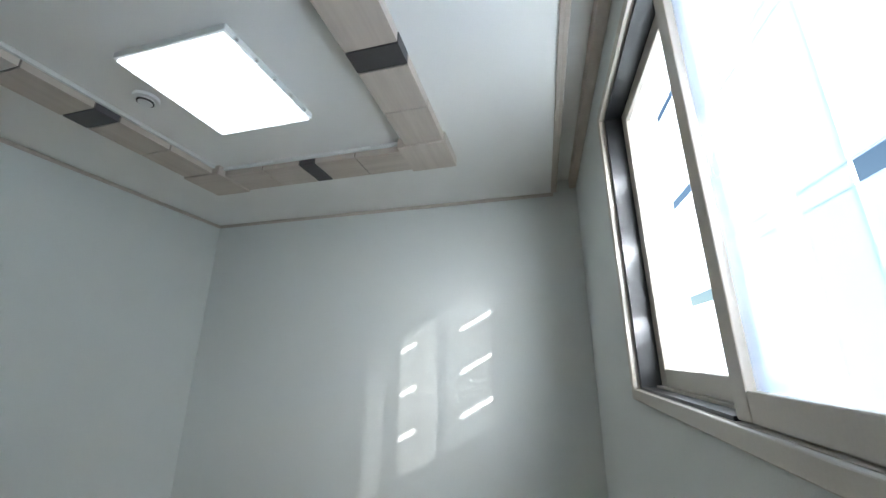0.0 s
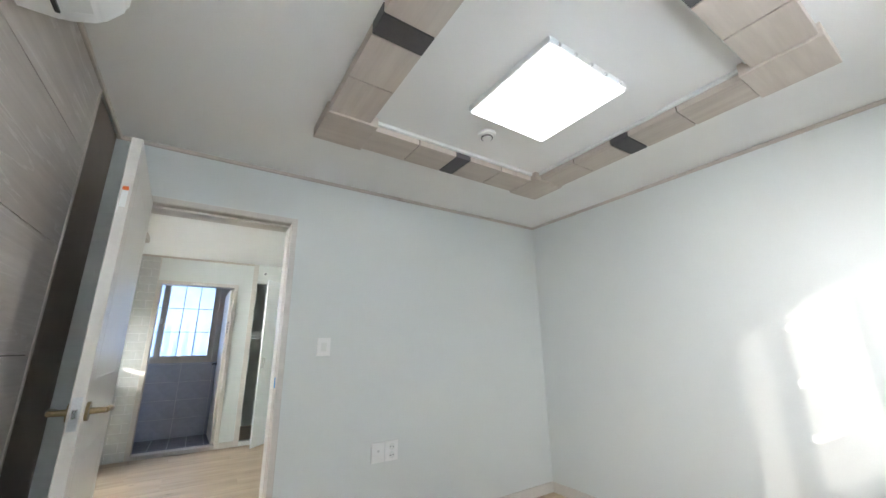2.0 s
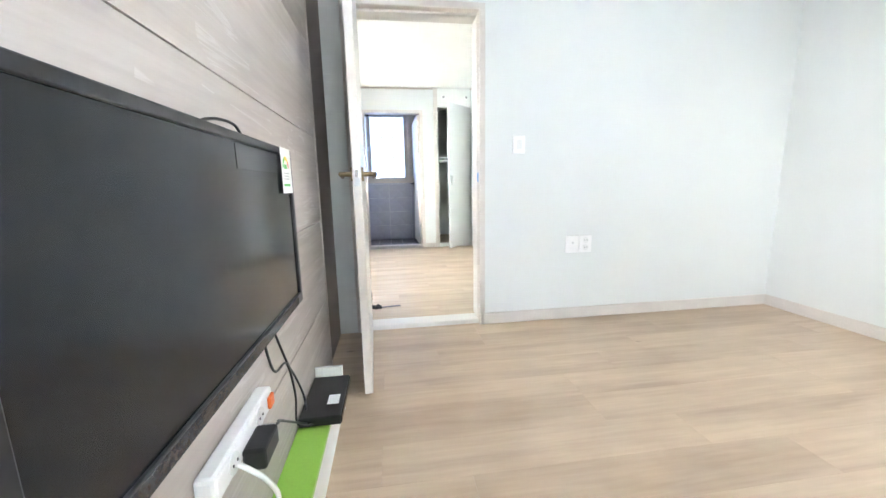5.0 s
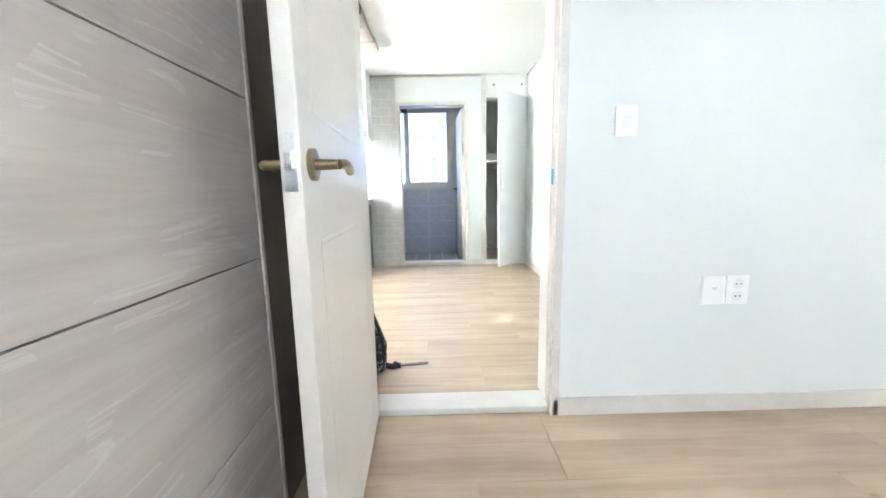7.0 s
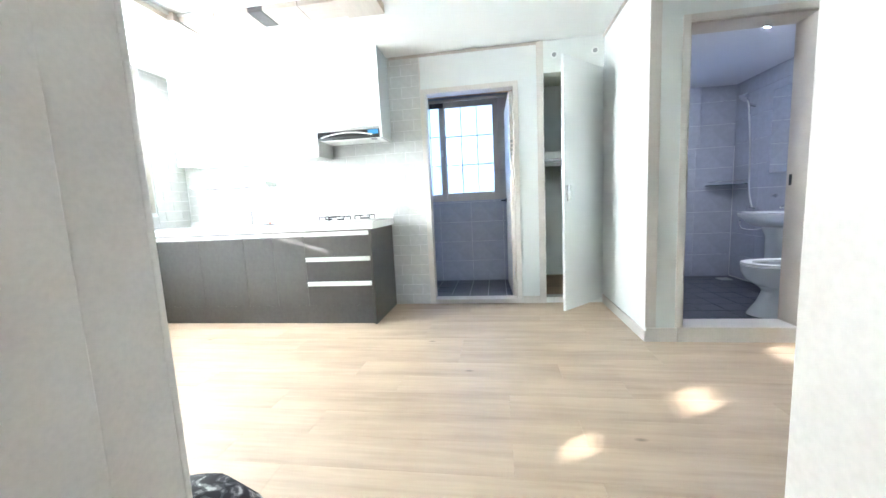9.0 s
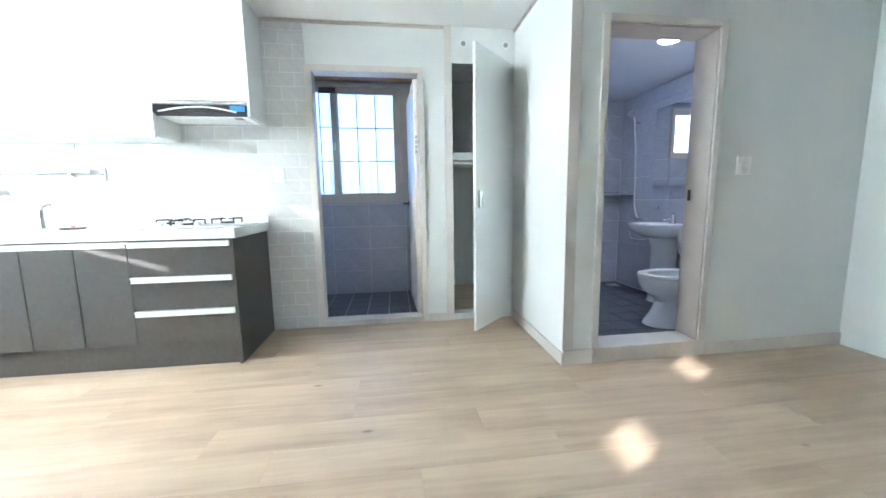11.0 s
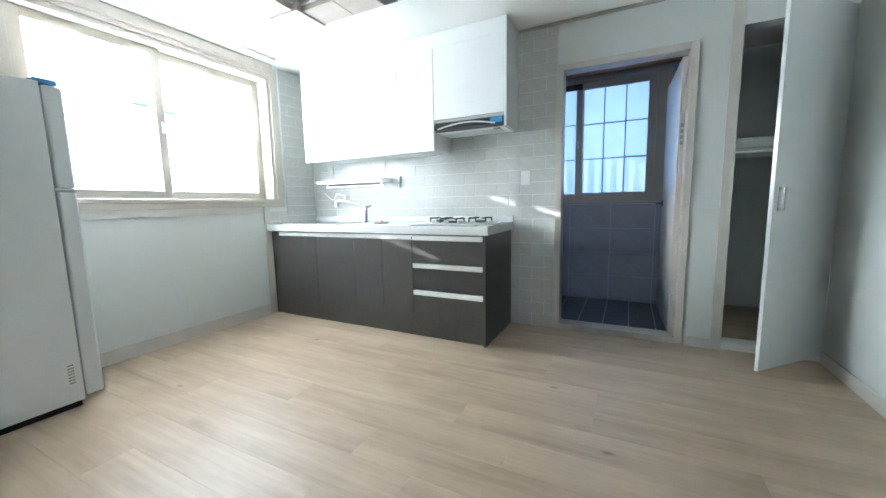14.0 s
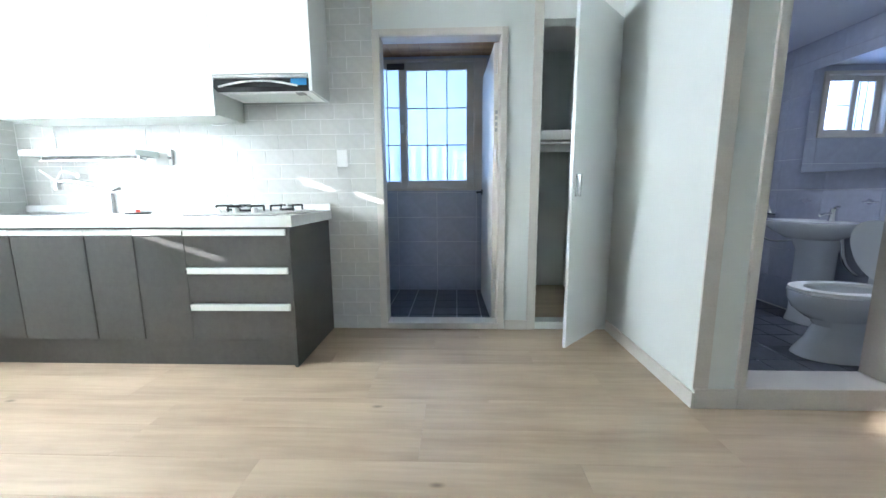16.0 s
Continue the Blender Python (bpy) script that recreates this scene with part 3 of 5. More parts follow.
sash(w1, 0, BX1 + 0.028, 0.90, 1.605, 1.142, 2.150, 0.05, SASH, GLASS_SKY, (0, 0),
     [(0.98, 1.27, 1.965, 1.992), (0.98, 1.27, 1.685, 1.712), (0.98, 1.27, 1.415, 1.442)])
sash(w1, 0, BX1 + 0.080, 0.36, 0.95, 1.155, 2.148, 0.052, SASH, GLASS_BED)

ring_frame(w1, 0, BX1 + 0.001, BX1 + 0.198, (0.30, 2.275, 1.105, 2.20), (0.335, 2.24, 1.14, 2.165), SASH)
w2 = casing("window_2", 1, KY0, 0.02, -4.80, -3.12, 1.12, 2.27, 0.08, "wide beige sliding kitchen window with frosted panes", SASH)
part("window_sill", boxed(-4.82, -3.08, KY0 - 0.10, KY0 + 0.03, 1.085, 1.12, 0.006), SASH, w2)
part("window_frame", box(box(boxed(-4.80, -4.77, KY0 - 0.2, KY0, 1.12, 2.27), -3.15, -3.12, KY0 - 0.2, KY0, 1.12, 2.27), -4.77, -3.15, KY0 - 0.2, KY0, 2.235, 2.27), SASH, w2)
sash(w2, 1, KY0 - 0.15, -4.77, -3.85, 1.125, 2.235, 0.06, SASH, GLASS_KIT, (0, 0), [(-4.04, -3.915, 1.78, 1.81)])
s2 = sash(w2, 1, KY0 - 0.10, -3.92, -3.15, 1.125, 2.235, 0.06, SASH, GLASS_KIT, (0, 0), [(-3.85, -3.56, 1.235, 1.268), (-3.85, -3.72, 1.79, 1.82)])
part("latch", boxed(-3.905, -3.885, KY0 - 0.08, KY0 - 0.065, 1.62, 1.70, 0.003), WHITE, s2)

w3 = casing("window_3", 0, UX0, 0.02, -0.33, 0.91, 1.05, 2.24, 0.025, "beige utility window with barred frosted panes", SASH)
sash(w3, 0, UX0 - 0.03, 0.095, 0.82, 1.05, 2.24, 0.07, SASH, GLASS_UTIL, (2, 2))
s3 = sash(w3, 0, UX0 + 0.0, -0.33, 0.155, 1.05, 2.24, 0.062, SASH, GLASS_UTIL, (2, 2))
part("frame_post", boxed(UX0 - 0.10, UX0 + 0.015, 0.8205, 0.9095, 1.051, 2.239, 0.003), SASH, w3)
part("latch", boxed(UX0 + 0.018, UX0 + 0.03, 0.110, 0.130, 1.58, 1.66, 0.003), WHITE, s3)
part("roller_guide", boxed(UX0 + 0.019, UX0 + 0.030, -0.02, 0.15, 2.165, 2.225, 0.003), DARKBAND, s3)

ring_frame(w3, 0, UX0 - 0.14, UX0 - 0.001, (-0.36, 0.94, 1.02, 2.27), (-0.33, 0.91, 1.05, 2.24), SASH)
w4 = casing("window_4", 0, UX0, 0.02, 2.07, 2.63, 1.52, 2.06, 0.03, "small beige bathroom window", SASH)
sash(w4, 0, UX0 - 0.03, 2.32, 2.63, 1.52, 2.06, 0.05, SASH, GLASS_UTIL, (0, 1))
sash(w4, 0, UX0 - 0.07, 2.07, 2.36, 1.52, 2.06, 0.05, SASH, GLASS_UTIL, (2, 0))

ring_frame(w4, 0, UX0 - 0.14, UX0 - 0.001, (2.05, 2.65, 1.5, 2.08), (2.07, 2.63, 1.52, 2.06), SASH)
ring_frame(w2, 1, KY0 - 0.199, KY0 - 0.001, (-4.82, -3.10, 1.10, 2.29), (-4.80, -3.12, 1.12, 2.27), SASH)


# ---- doors ----
def turned(x, y, deg):
    return Matrix.Translation((x, y, 0)) @ Matrix.Rotation(radians(deg), 4, "Z")


def place(bm, m):
    bmesh.ops.transform(bm, matrix=m, verts=bm.verts[:])
    return bm


# the bedroom door stands open against the panelled wall
hinge = turned(-1.970, 0.312, 2.4)
d1 = thing("door_1", (-1.970, 0.312, 0), "cream panelled bedroom door standing wide open", "door")
d1["kind"] = "structure"
leaf = part("leaf", place(boxed(0.004, 0.790, -0.036, 0.0, 0.02, 1.982, 0.003), hinge), DOORSKIN, d1)
for z0, z1 in ((0.12, 0.86), (1.10, 1.86)):
    for side in (-0.0022, -0.0338):
        bm = bmesh.new()
        for a, b, c, d in ((0.13, 0.70, z0, z0 + 0.012), (0.13, 0.70, z1 - 0.012, z1), (0.13, 0.142, z0, z1), (0.688, 0.70, z0, z1)):
            box(bm, a, b, side - 0.003, side + 0.003, c, d, 0.0025)
        part("moulding", place(bm, hinge), DOORSKIN, leaf, "raised panel moulding")
part("latch_plate", place(boxed(0.787, 0.7915, -0.030, -0.006, 0.955, 1.055, 0.001), hinge), STEEL, leaf, "steel latch plate")
part("latch_bolt", place(boxed(0.790, 0.801, -0.025, -0.011, 0.992, 1.02, 0.002), hinge), CHROME, leaf)
for s in (1, -1):
    y0 = 0.0 if s > 0 else -0.036
    h = part("door_handle", place(disc(bmesh.new(), (0.73, y0 + s * 0.004, 1.005), (0, 1, 0), 0.030, 0.010), hinge), BRASS, leaf, "aged brass lever handle", True)
    bm = rod(bmesh.new(), (0.73, y0 + s * 0.008, 1.005), (0.73, y0 + s * 0.05, 1.005), 0.011, 0.009)
    place(bm, hinge)
    part("neck", bm, BRASS, h, "", True)
    bm = tube(bmesh.new(), [(0.73, y0 + s * 0.05, 1.005), (0.695, y0 + s * 0.056, 1.008), (0.655, y0 + s * 0.055, 1.004), (0.625, y0 + s * 0.052, 0.998)], 0.0095)
    place(bm, hinge)
    part("lever", bm, BRASS, h, "", True)
for z in (0.25, 1.02, 1.78):
    bm = rod(bmesh.new(), (0.006, -0.044, z - 0.05), (0.006, -0.044, z + 0.05), 0.009)
    part("hinge", place(bm, hinge), BRASS, d1, "dark brass hinge", True)
part("label", place(boxed(0.7905, 0.7915, -0.028, -0.010, 1.70, 1.78), hinge), PAPER, leaf, "small paper sticker")
part("label", place(boxed(0.7905, 0.7920, -0.028, -0.010, 1.765, 1.78), hinge), ORANGE, leaf, "orange band of the sticker")
structure("strike_plate", boxed(-2.003, -1.982, 1.0325, 1.0355, 0.972, 1.032, 0.001), BLUEFILM, "strike plate under blue film", "strike plate")

# utility door, opened inwards
uh = turned(KX0 - 0.10, 0.945, 181.8)
d2 = thing("door_2", (KX0 - 0.10, 0.945, 0), "pale utility door standing open inwards", "door")
d2["kind"] = "structure"
leaf2 = part("leaf", place(boxed(0.0, 0.79, 0.0, 0.036, 0.03, 2.01, 0.003), uh), DOORSKIN, d2)
for z in (0.3, 1.25, 1.85):
    part("hinge", place(rod(bmesh.new(), (-0.006, 0.020, z - 0.045), (-0.006, 0.020, z + 0.045), 0.008), uh), STEEL, d2, "", True)
for z in (1.42, 1.46, 1.50, 1.54):
    part("label", place(boxed(-0.0012, 0.0, 0.008, 0.026, z, z + 0.025), uh), PRINT, leaf2, "printed sticker mark")
hd = part("door_handle", place(disc(bmesh.new(), (0.73, 0.040, 1.0), (0, 1, 0), 0.026, 0.01), uh), BLACK, leaf2, "dark lever handle", True)
part("lever", place(tube(bmesh.new(), [(0.73, 0.044, 1.0), (0.73, 0.085, 1.0), (0.69, 0.092, 1.0), (0.62, 0.092, 0.998)], 0.009), uh), BLACK, hd, "", True)

# closet door, ajar
ch = turned(KX0 + 0.012, CORNERY - 0.008, -44.0)
d3 = thing("closet_door", (KX0 + 0.012, CORNERY - 0.008, 0.05), "white closet door standing half open", "door")
leaf3 = part("leaf", place(boxed(0.0, 0.598, -0.020, 0.0, 0.045, 2.10, 0.002), ch), WHITE_LACQ, d3)
bm = box(box(boxed(0.545, 0.563, 0.0, 0.004, 0.965, 1.095, 0.002), 0.548, 0.560, 0.004, 0.028, 0.968, 0.980, 0.002), 0.548, 0.560, 0.004, 0.028, 1.080, 1.092, 0.002)
box(bm, 0.547, 0.561, 0.022, 0.030, 0.968, 1.092, 0.003)
part("handle", place(bm, ch), CHROME, leaf3, "chrome bow handle")
cs = thing("closet_shelf", (-5.9, 1.45, 1.36), "white closet shelf with a hanging rail", "shelf")
part("board", boxed(-6.40, -5.55, 1.165, CORNERY - 0.003, 1.38, 1.45, 0.003), WHITE_MATT, cs)
part("rail", rod(bmesh.new(), (-5.50, 1.165, 1.35), (-5.50, CORNERY - 0.003, 1.35), 0.010), CHROME, cs, "", True)
for y in (1.31, 1.655):
    v = thing("wall_vent", (KX0 + 0.008, y, 2.25), "small round white vent cap over the closet", "vent", "round vent caps over the closet")
    part("ring", disc(bmesh.new(), (KX0 + 0.012, y, 2.25), (1, 0, 0), 0.032, 0.010), WHITE, v, "", True)
    part("grille", disc(bmesh.new(), (KX0 + 0.018, y, 2.25), (1, 0, 0), 0.018, 0.006), PRINT, v, "", True)

# ---- panelled wall in the bedroom ----
pw = thing("wall_panelling", (-0.2, BY0, 0), "bleached wood plank panelling with dark grooves", "panelling")
pw["kind"] = "structure"
part("backing", boxed(-1.485, BX1 - 0.013, BY0, BY0 + 0.012, 0, BZ - 0.02), GROOVE, pw)
zs = [0.0, 0.385, 0.79, 1.185, 1.595, 2.0, 2.325]
for a, b in zip(zs, zs[1:]):
    part("plank", boxed(-1.485, BX1 - 0.014, BY0 + 0.012, BY0 + 0.022, a + 0.002, b - 0.002), PANEL, pw)
# Board added over the plain wall, its brown standing for the shade there.
part("shade_board", boxed(BX0 + 0.013, -1.506, BY0, BY0 + 0.010, 0, BZ - 0.02), plain("shaded_wall_brown", (0.20, 0.155, 0.12), 0.5, vary=0.12, scale=5), pw, "board coloured dark brown for the shade behind the door")
part("edge_strip", boxed(-1.505, -1.485, BY0, BY0 + 0.026, 0, BZ - 0.02, 0.003), BEIGE, pw)


# ---- ceiling frame of boxed beams ----
def beam_frame(cx, cy, z, name, label):
    root = thing(name, (cx, cy, z), label, "ceiling frame", "square ceiling frames")
    H, W, D = 0.825, 0.205, 0.052
    for q in range(4):
        m = Matrix.Translation((cx, cy, 0)) @ Matrix.Rotation(math.pi / 2 * q, 4, "Z")
        wood_mat = MOULD if q % 2 == 0 else MOULD_X
        cuts = [-0.575, -0.305, -0.052, 0.052, 0.305, 0.575]
        beam = part("beam", place(boxed(H - W + 0.004, H - 0.004, -0.575, 0.575, z - D + 0.006, z), m), GROOVE, root)
        for i, (a, b) in enumerate(zip(cuts, cuts[1:])):
            dark = i == 2
            part("block", place(boxed(H - W, H, a + 0.0035, b - 0.0035, z - D, z - 0.001, 0.001), m), DARKBAND if dark else wood_mat, beam, "dark grey inlay block" if dark else "")
        part("corner_block", place(boxed(H - W - 0.045, H + 0.012, 0.575, H + 0.012, z - D - 0.008, z - 0.001, 0.003), m), wood_mat, root)
        part("inner_lip", place(boxed(H - W - 0.016, H - W, -0.575, 0.575, z - 0.02, z - 0.001, 0.002), m), WHITE_MATT, root)
    return root


beam_frame(-0.497, 1.832, BZ, "ceiling_frame", "square frame of pale wood beams with dark inlays under the bedroom ceiling")
beam_frame(-3.575, -0.80, KZ, "ceiling_frame", "square frame of pale wood beams with dark inlays under the kitchen ceiling")

# bedroom ceiling lamp
lp = thing("ceiling_lamp", (-0.497, 1.858, BZ), "square white LED ceiling lamp, switched on", "lamp")
part("housing", boxed(-0.755, -0.239, 1.60, 2.116, BZ - 0.030, BZ, 0.004), WHITE, lp)
part("diffuser", boxed(-0.745, -0.249, 1.610, 2.106, BZ - 0.040, BZ - 0.028, 0.003), LAMP, lp, "glowing white diffuser")
# Small chrome studs added for the dots of LED light along the edge.
for i in range(5):
    part("led_dot", boxed(-0.241, -0.229, 1.64 + i * 0.1, 1.655 + i * 0.1, BZ - 0.034, BZ - 0.02, 0.002), CHROME, lp)
sd = thing("smoke_detector", (-0.893, 1.829, BZ), "white round smoke detector on the ceiling", "smoke detector")
part("base", disc(bmesh.new(), (-0.893, 1.829, BZ - 0.008), (0, 0, 1), 0.050, 0.016), WHITE, sd, "", True)
part("cage", rod(bmesh.new(), (-0.893, 1.829, BZ - 0.034), (-0.893, 1.829, BZ - 0.016), 0.026, 0.034), WHITE, sd, "", True)
part("slot", disc(bmesh.new(), (-0.893, 1.829, BZ - 0.026), (0, 0, 1), 0.033, 0.006), BLACK, sd)


# ---- switches and sockets ----
def wall_switch(x, y0, y1, z0, z1, label, rockers=1):
    s = thing("light_switch", (x, (y0 + y1) / 2, z0), label, "switch")
    part("plate", boxed(x, x + 0.009, y0, y1, z0, z1, 0.003), WHITE, s)
    w, h = (y1 - y0), (z1 - z0)
    for i in range(rockers):
        c = z0 + h * (0.28 + 0.44 * i / max(rockers - 1, 1)) if rockers > 1 else (z0 + z1) / 2
        hh = h * (0.2 if rockers > 1 else 0.24)
        part("rocker", boxed(x + 0.008, x + 0.014, y0 + w * 0.30, y1 - w * 0.30, c - hh, c + hh, 0.002), WHITE_MATT, s)
    return s


wall_switch(BX0, 1.258, 1.342, 1.148, 1.261, "white rocker light switch on the bedroom wall")
wall_switch(BATHX, 2.830, 2.930, 1.155, 1.267, "white double rocker switch beside the bathroom door", 2)


def socket(x, y0, y1, z0, z1, kind, label):
    s = thing("wall_socket", (x, (y0 + y1) / 2, z0), label, "socket")
    part("plate", boxed(x, x + 0.009, y0, y1, z0, z1, 0.003), WHITE, s)
    c = (y0 + y1) / 2
    if kind == "power":
        for k in (0.29, 0.71):
            z = z0 + (z1 - z0) * k
            r = part("outlet", disc(bmesh.new(), (x + 0.010, c, z), (1, 0, 0), 0.021, 0.004), WHITE_MATT, s, "", True)
            bm = disc(disc(bmesh.new(), (x + 0.0125, c - 0.009, z), (1, 0, 0), 0.003, 0.002, 10), (x + 0.0125, c + 0.009, z), (1, 0, 0), 0.003, 0.002, 10)
            part("pin_hole", bm, BLACK, r)
    elif kind == "aerial":
        part("jack", rod(bmesh.new(), (x + 0.008, c, (z0 + z1) / 2 + 0.01), (x + 0.018, c, (z0 + z1) / 2 + 0.01), 0.007), STEEL, s, "", True)
    return s


socket(BX0, 1.649, 1.742, 0.475, 0.595, "aerial", "white aerial socket plate low on the bedroom wall")
socket(BX0, 1.747, 1.839, 0.475, 0.595, "power", "white double power socket low on the bedroom wall")
socket(KX0 + 0.008, -0.185, -0.110, 1.178, 1.294, "blank", "white blank socket plate on the kitchen tiles")

# ---- television ----
tv = thing("television", (-0.26, BY0 + 0.02, 0.62), "black flat television on the panelled wall, switched off", "television")
part("case", boxed(-0.648, 0.150, 0.1560, 0.1960, 0.642, 1.046, 0.006), BLACK, tv)
part("bracket", boxed(-0.45, -0.07, BY0 + 0.022, 0.1570, 0.75, 0.95), STEEL, tv)
part("screen", boxed(-0.631, 0.133, 0.1950, 0.1995, 0.668, 1.032), SCREEN, tv, "glossy dark screen")
bz = bmesh.new()
for a, b, c, d in ((-0.649, 0.151, 1.031, 1.047), (-0.649, 0.151, 0.641, 0.668), (-0.649, -0.631, 0.668, 1.031), (0.133, 0.151, 0.668, 1.031)):
    box(bz, a, b, 0.1910, 0.2040, c, d, 0.002)
part("bezel", bz, BLACK, tv)
part("protective_film", boxed(-0.60, -0.30, 0.2000, 0.2004, 0.985, 1.028), FILM, tv, "creased clear film strip")
part("protective_film", boxed(-0.60, 0.06, 0.2045, 0.2049, 0.644, 0.664), FILM, tv, "creased clear film strip")
lab = part("energy_label", boxed(-0.634, -0.548, 0.2048, 0.2054, 0.938, 1.048), PAPER, tv, "white energy label with a green dial")
for i, mt in enumerate((GREEN, GREEN, YELLOW, YELLOW, RED)):
    a0, a1 = math.pi * (i / 5), math.pi * ((i + 1) / 5)
    bm = bmesh.new()
    vs = [bm.verts.new((-0.5835 - r * math.cos(math.pi - a), 0.2060, 1.000 + r * math.sin(a))) for a, r in ((a0, 0.019), (a0, 0.028), (a1, 0.028), (a1, 0.019))]
    bm.faces.new(vs)
    part("dial_band", bm, mt, lab)
part("dial", loft(bmesh.new(), [(-0.5835, 0.2057, 0.998, 0.014, 0.0004, 2), (-0.5835, 0.2057, 1.008, 0.009, 0.0004, 2)]), GREEN, lab)
part("print_bar", boxed(-0.612, -0.560, 0.2054, 0.2060, 0.955, 0.961), GREEN, lab)
for z in (0.972, 0.979, 0.986):
    part("print_bar", boxed(-0.607, -0.563, 0.2054, 0.2058, z, z + 0.002), PRINT, lab)
single("television_cable", tube(bmesh.new(), [(-0.24, 0.1760, 1.040), (-0.26, 0.1660, 1.056), (-0.33, 0.1630, 1.072), (-0.40, 0.1660, 1.072), (-0.415, 0.1760, 1.04)], 0.0028), BLACK, "black cable loop over the television", "cable", "", True)

# low lime shelf with the tangle under the television
ls = thing("low_shelf", (-0.5, 0.2, 0), "low lime-green media bench with a white end board", "bench")
part("top", boxed(-1.10, 0.30, BY0 + 0.026, 0.222, 0.135, 0.152, 0.002), LIME, ls)
part("end_board", boxed(-1.116, -1.100, BY0 + 0.024, 0.228, 0.0, 0.205, 0.002), WHITE_MATT, ls, "white end board")
part("end_board", boxed(0.30, 0.316, BY0 + 0.024, 0.242, 0.0, 0.205, 0.002), WHITE_MATT, ls, "white end board")
part("front", boxed(-1.10, 0.30, 0.204, 0.220, 0.0, 0.135), WHITE_MATT, ls)
stb = thing("set_top_box", (-0.92, 0.19, 0.152), "flat black set-top box lying on the lime bench", "set-top box")
part("case", boxed(-1.055, -0.775, BY0 + 0.03, 0.262, 0.157, 0.190, 0.005), BLACK, stb)
part("front", boxed(-1.05, -0.78, 0.2615, 0.2650, 0.162, 0.185, 0.001), SCREEN, stb, "glossy front strip")
part("sticker", boxed(-0.91, -0.85, 0.205, 0.245, 0.1902, 0.1908), PAPER, stb, "white sticker")
for x in (-1.03, -0.81):
    part("foot", boxed(x, x + 0.02, 0.15, 0.17, 0.1525, 0.1572), CLOTH, stb)
ps = thing("power_strip", (-0.34, BY0 + 0.03, 0.42), "white power strip with an orange switch on the panelled wall", "power strip")
part("case", boxed(-0.490, -0.190, BY0 + 0.023, BY0 + 0.060, 0.425, 0.478, 0.008), WHITE, ps)
part("switch", boxed(-0.478, -0.448, BY0 + 0.060, BY0 + 0.068, 0.437, 0.466, 0.003), ORANGE, ps, "orange rocker")
for x in (-0.40, -0.26):
    o = part("outlet", disc(bmesh.new(), (x, BY0 + 0.061, 0.452), (0, 1, 0), 0.020, 0.004), WHITE_MATT, ps, "", True)
    part("pin_hole", disc(disc(bmesh.new(), (x - 0.009, BY0 + 0.0632, 0.452), (0, 1, 0), 0.003, 0.002, 10), (x + 0.009, BY0 + 0.0632, 0.452), (0, 1, 0), 0.003, 0.002, 10), BLACK, o)
ad = thing("power_adapter", (-0.33, BY0 + 0.07, 0.42), "black power adapter plugged into the white strip", "adapter")
part("case", boxed(-0.375, -0.290, BY0 + 0.0605, BY0 + 0.105, 0.405, 0.450, 0.006), BLACK, ad)
part("end", boxed(-0.387, -0.375, BY0 + 0.068, BY0 + 0.098, 0.412, 0.443, 0.003), STEEL, ad)
WY = BY0 + 0.03
for pts in ([(-0.55, WY + 0.01, 0.66), (-0.66, WY, 0.52), (-0.74, WY, 0.40), (-0.80, WY, 0.33), (-0.84, WY + 0.01, 0.24), (-0.82, WY + 0.02, 0.195)],
            [(-0.50, WY + 0.01, 0.66), (-0.60, WY, 0.46), (-0.72, WY, 0.42), (-0.78, WY, 0.28), (-0.74, WY + 0.01, 0.20), (-0.77, WY + 0.05, 0.172)],
            [(-0.387, WY + 0.05, 0.425), (-0.45, WY + 0.05, 0.40), (-0.52, WY + 0.03, 0.36), (-0.66, WY + 0.02, 0.26), (-0.77, WY + 0.03, 0.175)]):
    single("power_cable", tube(bmesh.new(), pts, 0.0035), BLACK, "thin black cable hanging under the television", "cable", "cables under the television", True)
single("white_cable", tube(bmesh.new(), [(-0.26, WY + 0.035, 0.45), (-0.27, WY + 0.08, 0.40), (-0.29, WY + 0.09, 0.33), (-0.24, WY + 0.07, 0.27), (-0.30, WY + 0.05, 0.20), (-0.33, WY + 0.06, 0.158)], 0.005), WHITE, "white cable looping down from the power strip", "cable", "", True)


# ---- air conditioners ----
def air_conditioner(x0, x1, y, z0, label):
    h, dep = 0.27, 0.215
    ac = thing("air_conditioner", ((x0 + x1) / 2, y, z0), label, "air conditioner")
    bm = bmesh.new()
    prof = [(0, 0), (0.10, 0), (0.17, 0.03), (dep, 0.10), (dep, h - 0.03), (dep - 0.03, h), (0, h)]
    a = [bm.verts.new((x0, y + p[0], z0 + p[1])) for p in prof]
    b = [bm.verts.new((x1, y + p[0], z0 + p[1])) for p in prof]
    bm.faces.new(a)
    bm.faces.new(b[::-1])
    for k in range(len(prof)):
        bm.faces.new((a[k], b[k], b[(k + 1) % len(prof)], a[(k + 1) % len(prof)]))
    bmesh.ops.bevel(bm, geom=bm.edges[:], offset=0.012, segments=3, affect="EDGES")
    part("body", bm, WHITE, ac, "", True)
    part("flap", boxed(x0 + 0.05, x1 - 0.05, y + 0.105, y + 0.165, z0 - 0.002, z0 + 0.004, 0.001, Matrix.Translation((0, y + 0.1, z0)) @ Matrix.Rotation(radians(22), 4, "X") @ Matrix.Translation((0, -y - 0.1, -z0))), WHITE_MATT, ac)
    part("outlet_slot", boxed(x0 + 0.04, x1 - 0.04, y + 0.088, y + 0.098, z0 - 0.003, z0 + 0.01), BLACK, ac, "dark air slot")
    return ac


